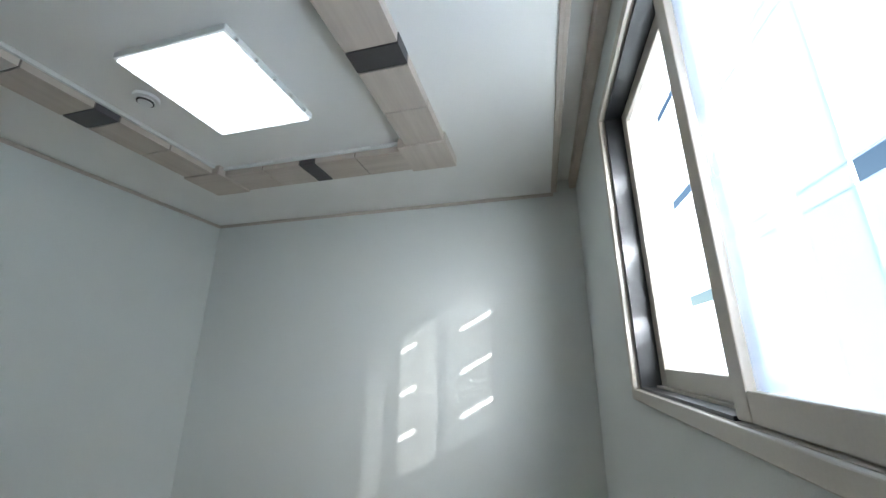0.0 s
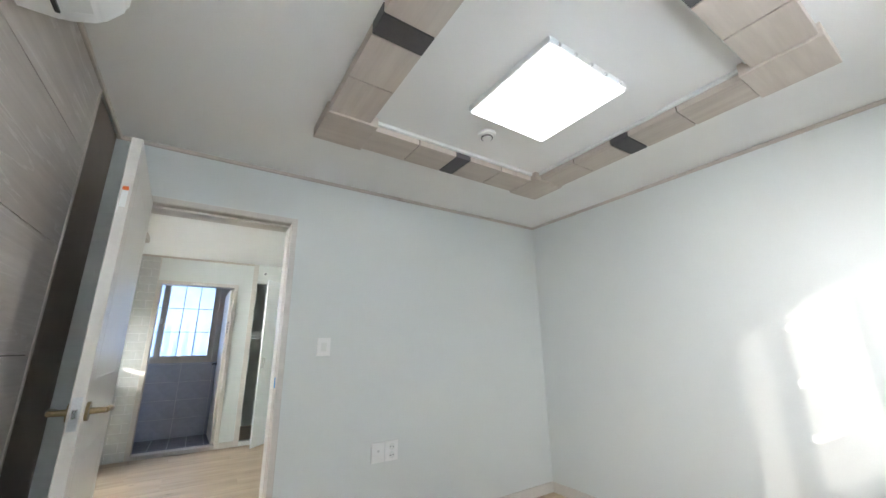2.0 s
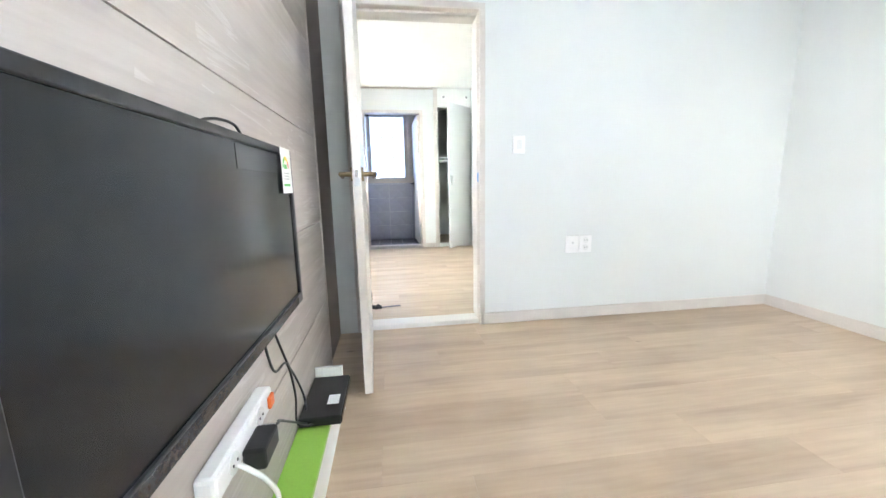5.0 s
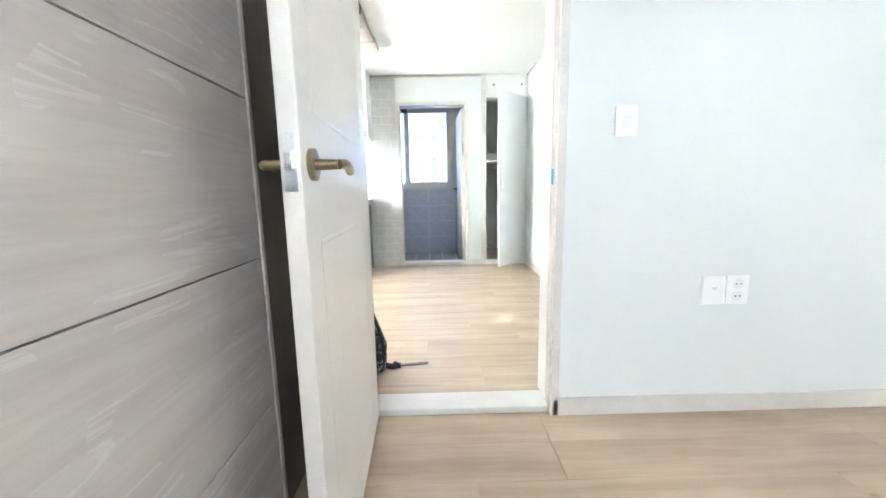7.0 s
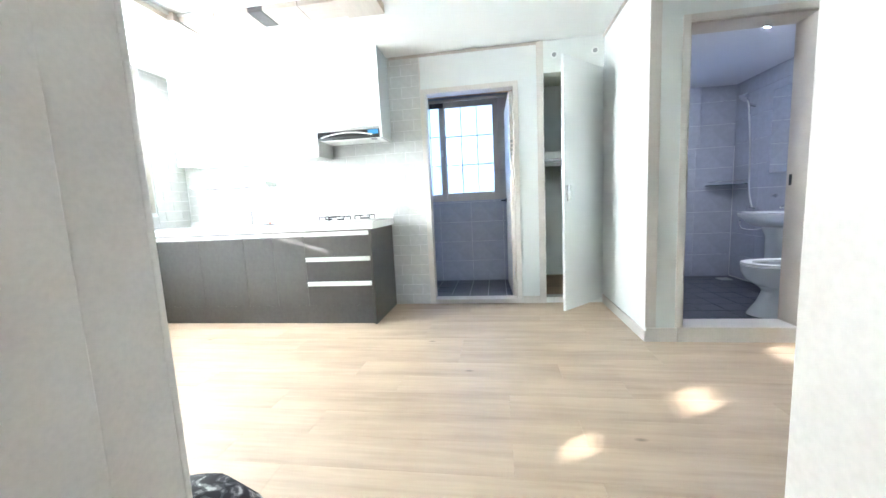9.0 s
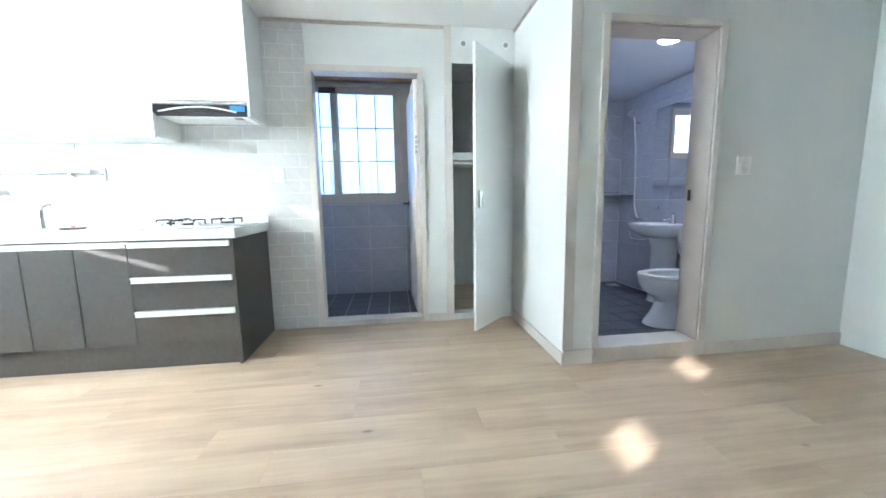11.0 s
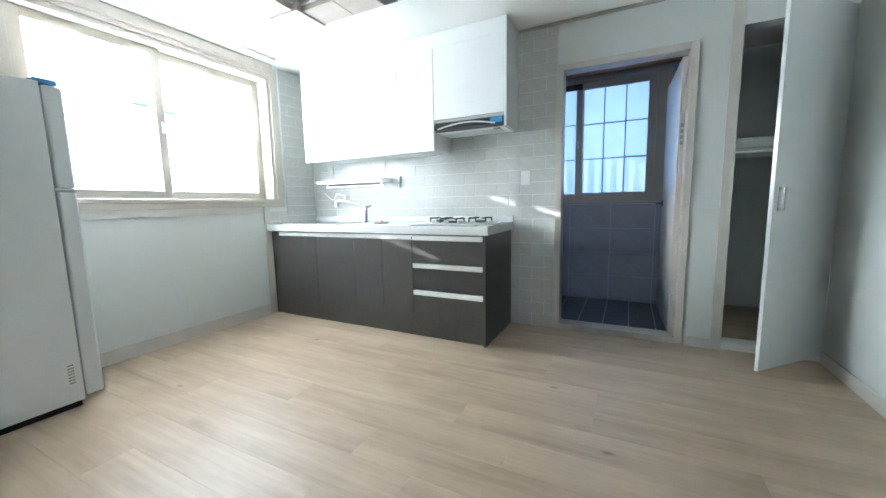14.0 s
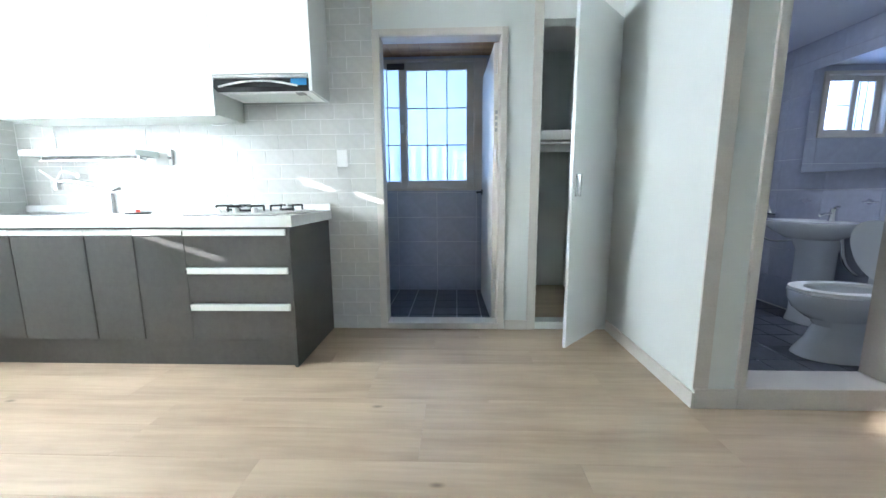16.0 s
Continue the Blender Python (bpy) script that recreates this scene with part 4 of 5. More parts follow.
air_conditioner(-0.72, 0.08, BY0 + 0.022, 2.045, "white wall air conditioner above the panelling")
air_conditioner(-2.66, -1.86, KY0, 1.98, "white wall air conditioner above the fridge")
single("drain_hose", tube(bmesh.new(), [(-2.60, KY0 + 0.10, 1.98), (-2.61, KY0 + 0.13, 1.955), (-2.66, KY0 + 0.12, 1.95), (-2.68, KY0 + 0.05, 1.97), (-2.665, KY0 + 0.01, 2.0)], 0.005), PRINT, "grey hose loop under the air conditioner", "hose", "", True)

# ---- fridge ----
fr = thing("fridge", (-2.8, -2.2, 0), "tall white two-door fridge beside the kitchen window", "fridge")
part("body", boxed(-3.06, -2.50, KY0 + 0.02, -1.97, 0.035, 1.675, 0.006), FRIDGE, fr)
part("plinth", boxed(-3.05, -2.52, KY0 + 0.04, -1.99, 0.0, 0.036), BLACK, fr)
for z0, z1 in ((0.05, 1.145), (1.16, 1.665)):
    dr = part("door", boxed(-3.145, -3.068, KY0 + 0.02, -1.972, z0, z1, 0.012), FRIDGE, fr)
    part("seal", boxed(-3.069, -3.06, KY0 + 0.03, -1.98, z0 + 0.01, z1 - 0.01), PRINT, dr, "grey door seal")
part("hinge_cover", boxed(-3.13, -3.04, -2.06, -1.975, 1.668, 1.695, 0.006), BLUEFILM, fr, "hinge cover under blue film")
part("split_trim", boxed(-3.150, -3.060, KY0 + 0.02, -1.968, 1.146, 1.159, 0.002), WHITE, fr)
lb = part("sticker", boxed(-3.035, -2.985, -1.9705, -1.9690, 0.13, 0.26), PAPER, fr, "white rating sticker")
for i in range(7):
    part("print_bar", boxed(-3.03, -3.005, -1.9690, -1.9685, 0.14 + i * 0.016, 0.147 + i * 0.016), PRINT, lb)
part("condenser", boxed(-2.5, -2.485, KY0 + 0.08, -2.02, 0.30, 1.50, 0.004), BLACK, fr)
part("power_lead", tube(bmesh.new(), [(-2.47, -2.05, 1.35), (-2.44, -2.03, 1.0), (-2.45, -2.02, 0.6), (-2.46, -2.05, 0.25), (-2.47, -2.1, 0.05)], 0.006), BLACK, fr, "black power lead", True)

# ---- kitchen units ----
FX, BACK = -4.673, KX0 + 0.009
ys = [-2.35, -1.883, -1.445, -1.162, -0.872]
for a, b in zip(ys, ys[1:]):
    c = thing("base_cabinet", ((FX + BACK) / 2, (a + b) / 2, 0), "dark charcoal kitchen base cabinet with a white grip strip", "cabinet", "kitchen base cabinets")
    part("body", boxed(BACK, FX - 0.020, a + 0.001, b - 0.001, 0.16, 0.81), BLACK, c)
    dd = part("door", boxed(FX - 0.019, FX, a + 0.003, b - 0.003, 0.163, 0.764, 0.0015), CHARCOAL, c)
    part("grip", boxed(FX - 0.022, FX + 0.004, a + 0.001, b - 0.001, 0.770, 0.806, 0.003), WHITE_LACQ, dd, "white grip strip")
c = thing("drawer_unit", ((FX + BACK) / 2, -0.575, 0), "dark charcoal three-drawer unit with white grips", "cabinet")
part("body", boxed(BACK, FX - 0.02, -0.871, -0.290, 0.16, 0.81), CHARCOAL, c)
for z0, z1 in ((0.163, 0.335), (0.388, 0.548), (0.598, 0.764)):
    dd = part("drawer", boxed(FX - 0.019, FX, -0.870, -0.2905, z0, z1, 0.0015), CHARCOAL, c)
    part("grip", boxed(FX - 0.020, FX + 0.013, -0.868, -0.2915, z1 + 0.004, z1 + 0.040, 0.004), WHITE_LACQ, dd, "white grip strip")
    part("grip_end", boxed(FX + 0.0005, FX + 0.014, -0.8705, -0.8625, z1 + 0.010, z1 + 0.030), BLACK, dd, "dark end of the grip strip")
single("end_panel", boxed(BACK, FX + 0.006, -0.289, -0.268, 0.0, 0.815, 0.002), CHARCOAL, "dark charcoal end panel of the kitchen run", "panel")
single("kickboard", boxed(FX - 0.040, FX - 0.022, -2.35, -0.29, 0.0, 0.158), CHARCOAL, "dark charcoal kickboard under the kitchen units", "kickboard")
single("filler_panel", boxed(BACK, FX - 0.03, KY0 + 0.012, -2.352, 0.0, 0.81), CHARCOAL, "dark filler panel in the corner", "panel")

# worktop with the sink cut out
ct = thing("worktop", (-4.98, -1.37, 0.815), "white stone kitchen worktop with an upstand", "worktop")
bm = bmesh.new()
SX0, SX1, SY0, SY1 = -5.14, -4.74, -2.30, -1.70
for x0, x1, y0, y1 in ((BACK, SX0, KY0 + 0.012, -0.245), (SX1, -4.648, KY0 + 0.012, -0.245), (SX0, SX1, KY0 + 0.012, SY0), (SX0, SX1, SY1, -0.245)):
    box(bm, x0, x1, y0, y1, 0.816, 0.877)
part("slab", bm, STONE, ct)
part("upstand", boxed(BACK, BACK + 0.022, KY0 + 0.012, -0.245, 0.8775, 0.925, 0.003), STONE, ct)
sk = thing("sink", (-4.94, -2.0, 0.70), "stainless steel sink sunk into the worktop", "sink")
bm = bmesh.new()
for x0, x1, y0, y1, z0, z1 in ((SX0, SX1, SY0, SY1, 0.70, 0.705), (SX0, SX0 + 0.006, SY0, SY1, 0.705, 0.88), (SX1 - 0.006, SX1, SY0, SY1, 0.705, 0.88),
                               (SX0 + 0.006, SX1 - 0.006, SY0, SY0 + 0.006, 0.705, 0.88), (SX0 + 0.006, SX1 - 0.006, SY1 - 0.006, SY1, 0.705, 0.88)):
    box(bm, x0, x1, y0, y1, z0, z1)
part("bowl", bm, STEEL, sk)
bm = bmesh.new()
for x0, x1, y0, y1 in ((SX0 - 0.03, SX0, SY0 - 0.03, SY1 + 0.03), (SX1, SX1 + 0.03, SY0 - 0.03, SY1 + 0.03), (SX0, SX1, SY0 - 0.03, SY0), (SX0, SX1, SY1, SY1 + 0.03)):
    box(bm, x0, x1, y0, y1, 0.8775, 0.884)
part("rim", bm, STEEL, sk)
fc = thing("kitchen_tap", (-5.06, -1.615, 0.877), "chrome kitchen mixer tap with a swivel spout", "tap")
part("base", loft(bmesh.new(), [(-5.06, -1.615, 0.877, 0.030, 0.030, 2), (-5.06, -1.615, 0.895, 0.027, 0.027, 2), (-5.06, -1.615, 0.99, 0.023, 0.023, 2), (-5.06, -1.615, 1.01, 0.018, 0.018, 2)]), CHROME, fc, "", True)
part("spout", tube(bmesh.new(), [(-5.06, -1.615, 0.985), (-5.06, -1.64, 1.03), (-5.055, -1.75, 1.065), (-5.05, -1.88, 1.085), (-5.045, -1.95, 1.08)], 0.011), CHROME, fc, "", True)
part("spray_head", rod(bmesh.new(), (-5.045, -1.955, 1.085), (-5.045, -1.955, 1.03), 0.020, 0.024), CHROME, fc, "", True)
part("lever", tube(bmesh.new(), [(-5.06, -1.615, 1.01), (-5.05, -1.58, 1.03), (-5.03, -1.53, 1.035)], 0.009), CHROME, fc, "", True)
dl = thing("sink_plug", (-4.92, -1.33, 0.877), "black round strainer lid with a red knob on the worktop", "sink plug")
part("lid", disc(bmesh.new(), (-4.92, -1.33, 0.883), (0, 0, 1), 0.065, 0.010), BLACK, dl, "", True)
part("knob", rod(bmesh.new(), (-4.92, -1.33, 0.888), (-4.92, -1.33, 0.905), 0.012), RED, dl, "red knob", True)
gv = thing("hose_outlet", (BACK + 0.001, -2.05, 1.12), "chrome wall valve with a bent white hose", "valve")
part("body", rod(bmesh.new(), (BACK, -2.02, 1.13), (BACK + 0.06, -2.02, 1.13), 0.018), CHROME, gv, "", True)
part("hose", tube(bmesh.new(), [(BACK + 0.05, -2.02, 1.13), (BACK + 0.08, -2.10, 1.16), (BACK + 0.07, -2.17, 1.10), (BACK + 0.08, -2.24, 1.15), (BACK + 0.05, -2.30, 1.17)], 0.007), WHITE, gv, "white hose", True)

# gas hob
hb = thing("gas_hob", (-4.99, -0.63, 0.877), "built-in gas hob with dark pan supports", "hob")
part("plate", boxed(-5.20, -4.76, -0.93, -0.32, 0.878, 0.890, 0.004), STEEL, hb)
for bx, by in ((-5.05, -0.80), (-5.05, -0.45), (-4.90, -0.63)):
    b = part("burner", disc(bmesh.new(), (bx, by, 0.897), (0, 0, 1), 0.045, 0.014), BLACK, hb, "", True)
    part("burner_cap", disc(bmesh.new(), (bx, by, 0.909), (0, 0, 1), 0.030, 0.010), STEEL, b, "", True)
    for k in range(4):
        g = bmesh.new()
        a = math.pi / 2 * k + math.pi / 4
        rod(g, (bx + 0.03 * math.cos(a), by + 0.03 * math.sin(a), 0.922), (bx + 0.10 * math.cos(a), by + 0.10 * math.sin(a), 0.922), 0.006, seg=8)
        rod(g, (bx + 0.10 * math.cos(a), by + 0.10 * math.sin(a), 0.925), (bx + 0.10 * math.cos(a), by + 0.10 * math.sin(a), 0.889), 0.006, seg=8)
        part("pan_support", g, BLACK, b)
for by in (-0.74, -0.63, -0.52):
    part("knob", rod(bmesh.new(), (-4.79, by, 0.889), (-4.79, by, 0.915), 0.020, 0.017), STEEL, hb, "", True)
single("leaflet", boxed(-4.80, -4.66, -0.33, -0.255, 0.8775, 0.8790), PAPER, "printed paper leaflet lying on the worktop", "leaflet")

# wall units
UF = -4.99
ys = [-2.28, -1.889, -1.535, -1.179, -0.822]
for a, b in zip(ys, ys[1:]):
    c = thing("wall_cabinet", ((UF + BACK) / 2, (a + b) / 2, 1.475), "tall white high-gloss kitchen wall cabinet", "cabinet", "kitchen wall cabinets")
    part("body", boxed(BACK, UF - 0.020, a + 0.001, b - 0.001, 1.478, 2.262), WHITE_MATT, c)
    part("door", boxed(UF - 0.019, UF, a + 0.0025, b - 0.0025, 1.470, 2.262, 0.0015), WHITE_LACQ, c)
c = thing("wall_cabinet", ((UF + BACK) / 2, -0.53, 1.69), "short white high-gloss wall cabinet over the hood", "cabinet", "kitchen wall cabinets")
part("body", boxed(BACK, UF - 0.020, -0.820, -0.237, 1.695, 2.262), WHITE_MATT, c)
part("door", boxed(UF - 0.019, UF, -0.8205, -0.2365, 1.708, 2.262, 0.0015), WHITE_LACQ, c)
single("end_panel", boxed(BACK, UF + 0.003, -0.2355, -0.215, 1.605, KZ - 0.006, 0.0015), WHITE_LACQ, "white side panel of the wall cabinets", "panel")
single("fascia", boxed(BACK, UF - 0.004, -2.28, -0.2365, 2.2640, KZ - 0.006, 0.0015), WHITE_LACQ, "white fascia between cabinets and ceiling", "fascia")
single("side_panel", boxed(BACK, UF - 0.02, -0.8215, -0.8195, 1.478, 1.6945), WHITE_MATT, "white cabinet side beside the hood", "panel")
hd = thing("cooker_hood", (-5.1, -0.53, 1.60), "slim white cooker hood with a dark curved front", "cooker hood")
part("body", boxed(BACK, UF - 0.03, -0.815, -0.24, 1.612, 1.692, 0.004), WHITE, hd)
bm = bmesh.new()
prof = [(UF - 0.03, 1.612), (UF + 0.012, 1.630), (UF + 0.004, 1.676), (UF - 0.03, 1.690)]
va = [bm.verts.new((p[0], -0.815, p[1])) for p in prof]
vb = [bm.verts.new((p[0], -0.24, p[1])) for p in prof]
bm.faces.new(va)
bm.faces.new(vb[::-1])
for k in range(4):
    bm.faces.new((va[k], vb[k], vb[(k + 1) % 4], va[(k + 1) % 4]))
part("front", bm, BLACK, hd, "dark glossy front band")
part("trim_strip", boxed(UF - 0.02, UF + 0.008, -0.815, -0.24, 1.683, 1.700, 0.002), STEEL, hd)
bm = tube(bmesh.new(), [(UF + 0.016, -0.78, 1.632), (UF + 0.015, -0.66, 1.655), (UF + 0.014, -0.53, 1.664), (UF + 0.015, -0.42, 1.655), (UF + 0.016, -0.30, 1.632)], 0.006)
part("handle", bm, WHITE, hd, "curved white handle", True)
part("panel", boxed(UF + 0.006, UF + 0.013, -0.34, -0.245, 1.636, 1.674), BLUEFILM, hd, "control panel under blue film")
part("filter", boxed(BACK + 0.05, UF - 0.06, -0.77, -0.30, 1.606, 1.613), WHITE_MATT, hd)
part("lamp_lens", boxed(UF - 0.10, UF - 0.05, -0.34, -0.29, 1.604, 1.612, 0.002), PRINT, hd)

sh = thing("wall_shelf", (BACK + 0.1, -1.79, 1.24), "white wall shelf with a steel rail on the kitchen tiles", "shelf")
part("board", boxed(BACK, BACK + 0.20, -2.26, -1.455, 1.252, 1.296, 0.006), WHITE_LACQ, sh)
part("rail", rod(bmesh.new(), (BACK + 0.16, -2.16, 1.225), (BACK + 0.16, -1.45, 1.225), 0.006), CHROME, sh, "", True)
for y in (-2.14, -1.47):
    part("bracket", boxed(BACK + 0.10, BACK + 0.165, y - 0.004, y + 0.004, 1.220, 1.250), CHROME, sh)
    part("upright", rod(bmesh.new(), (BACK + 0.01, y - 0.06, 1.288), (BACK + 0.01, y - 0.06, 1.47), 0.003, seg=8), CHROME, sh)
gs = thing("gas_valve", (BACK, -1.365, 1.2), "small white gas valve box on the tiles", "gas valve")
part("box", boxed(BACK, BACK + 0.020, -1.378, -1.352, 1.20, 1.31, 0.005), WHITE, gs)
part("tap", rod(bmesh.new(), (BACK + 0.020, -1.365, 1.25), (BACK + 0.034, -1.365, 1.25), 0.009), PRINT, gs, "", True)
single("hood_cable", tube(bmesh.new(), [(BACK + 0.02, -1.05, 1.478), (BACK + 0.05, -1.0, 1.46), (BACK + 0.06, -0.92, 1.462), (BACK + 0.04, -0.86, 1.478)], 0.003), WHITE, "thin white cable under the wall cabinets", "cable", "", True)

# ---- backpack on the kitchen floor ----
bp = thing("backpack", (-2.42, 0.10, 0), "grey camouflage backpack standing on the floor", "backpack")
BAG = Matrix.Translation((-2.400, 0.075, 0)) @ Matrix.Diagonal((0.82, 0.98, 0.90, 1)) @ Matrix.Translation((2.55, -0.10, 0))
bm = loft(bmesh.new(), [(-2.55, 0.10, 0.0, 0.13, 0.19, 3), (-2.55, 0.10, 0.03, 0.15, 0.215, 3), (-2.555, 0.10, 0.15, 0.15, 0.215, 3), (-2.56, 0.10, 0.27, 0.135, 0.19, 2.6),
                        (-2.565, 0.10, 0.36, 0.11, 0.155, 2.4), (-2.57, 0.10, 0.415, 0.07, 0.10, 2.2), (-2.57, 0.10, 0.43, 0.02, 0.03, 2)])
for v in bm.verts:
    v.co += 0.012 * noise.noise_vector(v.co * 14)
    v.co.z = max(v.co.z, 0.0)
place(bm, BAG)
part("bag", bm, CAMO, bp, "", True)
part("pocket", place(loft(bmesh.new(), [(-2.42, 0.10, 0.03, 0.045, 0.15, 3), (-2.40, 0.10, 0.10, 0.05, 0.155, 3), (-2.42, 0.10, 0.22, 0.035, 0.14, 2.5), (-2.44, 0.10, 0.25, 0.02, 0.11, 2)]), BAG), CLOTH, bp, "dark padded back panel", True)
part("zip", place(tube(bmesh.new(), [(-2.49, 0.31, 0.06), (-2.50, 0.305, 0.2), (-2.505, 0.265, 0.33), (-2.52, 0.18, 0.41), (-2.52, 0.08, 0.425)], 0.006), BAG), CLOTH, bp, "", True)
part("zip_tag", place(boxed(-2.50, -2.494, 0.306, 0.322, 0.12, 0.18), BAG), CLOTH, bp)
bm = tube(bmesh.new(), [(-2.42, 0.20, 0.05), (-2.40, 0.27, 0.035), (-2.41, 0.32, 0.02), (-2.43, 0.335, 0.028)], 0.016)
part("strap_pad", bm, CLOTH, bp, "", True)
part("buckle", boxed(-2.445, -2.415, 0.315, 0.36, 0.004, 0.026, 0.004), BLACK, bp)
part("strap", boxed(-2.465, -2.440, 0.355, 0.51, 0.002, 0.007, 0.001, Matrix.Translation((-2.45, 0.355, 0)) @ Matrix.Rotation(radians(8), 4, "Z") @ Matrix.Translation((2.45, -0.355, 0))), GREYWEB, bp, "grey webbing strap")

# ---- bathroom ----
tl = thing("toilet", (-4.90, 3.05, 0), "white ceramic toilet with its lid raised", "toilet")
TX = -4.90
part("base", loft(bmesh.new(), [(TX, 2.985, -0.002, 0.145, 0.262, 2.4), (TX, 2.985, 0.022, 0.138, 0.254, 2.4), (TX, 3.0, 0.10, 0.112, 0.218, 2.3), (TX, 3.01, 0.19, 0.098, 0.195, 2.2), (TX, 2.995, 0.25, 0.115, 0.225, 2.2)]), CERAMIC, tl, "", True)
bm = loft(bmesh.new(), [(TX, 2.99, 0.235, 0.115, 0.225, 2.2), (TX, 2.965, 0.285, 0.160, 0.265, 2.2), (TX, 2.955, 0.345, 0.185, 0.285, 2.2), (TX, 2.955, 0.395, 0.19, 0.29, 2.2),
                        (TX, 2.955, 0.40, 0.15, 0.245, 2.2), (TX, 2.955, 0.36, 0.135, 0.225, 2.2), (TX, 2.97, 0.27, 0.07, 0.12, 2.0)])
part("bowl", bm, CERAMIC, tl, "", True)
bm = bmesh.new()
loft(bm, [(TX, 2.955, 0.402, 0.188, 0.288, 2.2), (TX, 2.955, 0.418, 0.186, 0.286, 2.2), (TX, 2.955, 0.418, 0.125, 0.215, 2.2), (TX, 2.955, 0.402, 0.125, 0.215, 2.2)], cap=False)
part("seat", bm, WHITE, tl, "", True)
bm = loft(bmesh.new(), [(TX, 0.0, 0.0, 0.185, 0.21, 2.2), (TX, 0.0, 0.018, 0.178, 0.20, 2.2)])
place(bm, Matrix.Translation((0, 3.215, 0.425)) @ Matrix.Rotation(radians(-70), 4, "X") @ Matrix.Translation((0, -0.21, 0)))
part("lid", bm, WHITE, tl, "raised white lid", True)
part("tank", boxed(TX - 0.19, TX + 0.19, 3.27, 3.445, 0.38, 0.74, 0.025), CERAMIC, tl, "", True)
part("tank_lid", boxed(TX - 0.2, TX + 0.2, 3.26, 3.45, 0.74, 0.77, 0.01), CERAMIC, tl, "", True)
part("neck", boxed(TX - 0.10, TX + 0.10, 3.20, 3.44, 0.02, 0.385, 0.02), CERAMIC, tl, "", True)

bs = thing("wash_basin", (-5.47, 3.24, 0), "white pedestal wash basin with a chrome tap", "wash basin")
bm = loft(bmesh.new(), [(-5.47, 3.26, 0.645, 0.15, 0.14, 2.4), (-5.47, 3.25, 0.685, 0.225, 0.18, 2.6), (-5.47, 3.235, 0.745, 0.28, 0.218, 2.8), (-5.47, 3.235, 0.772, 0.285, 0.220, 2.8),
                        (-5.47, 3.235, 0.774, 0.25, 0.185, 2.6), (-5.47, 3.22, 0.74, 0.20, 0.14, 2.4), (-5.47, 3.22, 0.69, 0.10, 0.07, 2)])
part("bowl", bm, CERAMIC, bs, "", True)
part("pedestal", loft(bmesh.new(), [(-5.50, 3.33, -0.002, 0.13, 0.11, 2.6), (-5.50, 3.33, 0.08, 0.11, 0.10, 2.6), (-5.50, 3.33, 0.55, 0.115, 0.10, 2.6), (-5.49, 3.31, 0.66, 0.15, 0.13, 2.5)]), CERAMIC, bs, "", True)
tp = part("tap", loft(bmesh.new(), [(-5.47, 3.385, 0.772, 0.028, 0.028, 2), (-5.47, 3.385, 0.835, 0.020, 0.020, 2), (-5.47, 3.385, 0.862, 0.022, 0.022, 2)]), CHROME, bs, "chrome mixer tap", True)
part("spout", tube(bmesh.new(), [(-5.47, 3.385, 0.817), (-5.47, 3.34, 0.827), (-5.47, 3.29, 0.812)], 0.010), CHROME, tp, "", True)
part("lever", tube(bmesh.new(), [(-5.47, 3.385, 0.862), (-5.44, 3.37, 0.877), (-5.41, 3.36, 0.877)], 0.007), CHROME, tp, "", True)
part("waste_pipe", tube(bmesh.new(), [(-5.30, 3.30, 0.66), (-5.28, 3.32, 0.5), (-5.25, 3.38, 0.42), (-5.25, 3.45, 0.42)], 0.014), CHROME, bs, "", True)
part("overflow_pipe", tube(bmesh.new(), [(-5.70, 3.10, 0.69), (-5.71, 3.12, 0.62), (-5.68, 3.2, 0.60), (-5.62, 3.3, 0.62)], 0.008), CHROME, bs, "", True)

mc = thing("mirror_cabinet", (-5.2, 3.39, 1.13), "bathroom mirror cabinet on the tiled wall", "mirror")
part("box", boxed(-5.76, -4.85, 3.375, 3.445, 1.13, 1.90, 0.002), plain("cabinet_side", (0.30, 0.31, 0.36), 0.4), mc)
part("mirror", boxed(-5.758, -4.852, 3.371, 3.3745, 1.134, 1.896), MIRROR, mc, "plain mirror glass")
so = thing("shower_set", (-6.12, 3.42, 0.85), "chrome hand shower on a wall bracket with a hose", "shower")
part("bracket", rod(bmesh.new(), (-6.12, 3.445, 1.84), (-6.12, 3.39, 1.86), 0.014), CHROME, so, "", True)
part("handle", tube(bmesh.new(), [(-6.12, 3.39, 1.76), (-6.12, 3.385, 1.86), (-6.12, 3.35, 1.94)], 0.012), CHROME, so, "", True)
part("head", rod(bmesh.new(), (-6.12, 3.365, 1.96), (-6.12, 3.325, 1.925), 0.024, 0.045), CHROME, so, "", True)
part("hose", tube(bmesh.new(), [(-6.12, 3.39, 1.76), (-6.12, 3.41, 1.5), (-6.12, 3.42, 1.2), (-6.11, 3.42, 0.95), (-6.04, 3.42, 0.78)], 0.008), STEEL, so, "", True)
part("mixer", rod(bmesh.new(), (-6.10, 3.41, 0.78), (-5.96, 3.41, 0.78), 0.022), CHROME, so, "", True)
gl = thing("corner_shelf", (-6.35, 3.35, 1.08), "dark glass corner shelf with a chrome rail", "shelf")
bm = bmesh.new()
pts = [(UX0 + 0.012, 3.448), (UX0 + 0.30, 3.448), (UX0 + 0.26, 3.33), (UX0 + 0.13, 3.20), (UX0 + 0.012, 3.16)]
lo = [bm.verts.new((x, y, 1.045)) for x, y in pts]
hi = [bm.verts.new((x, y, 1.053)) for x, y in pts]
bm.faces.new(lo[::-1])
bm.faces.new(hi)
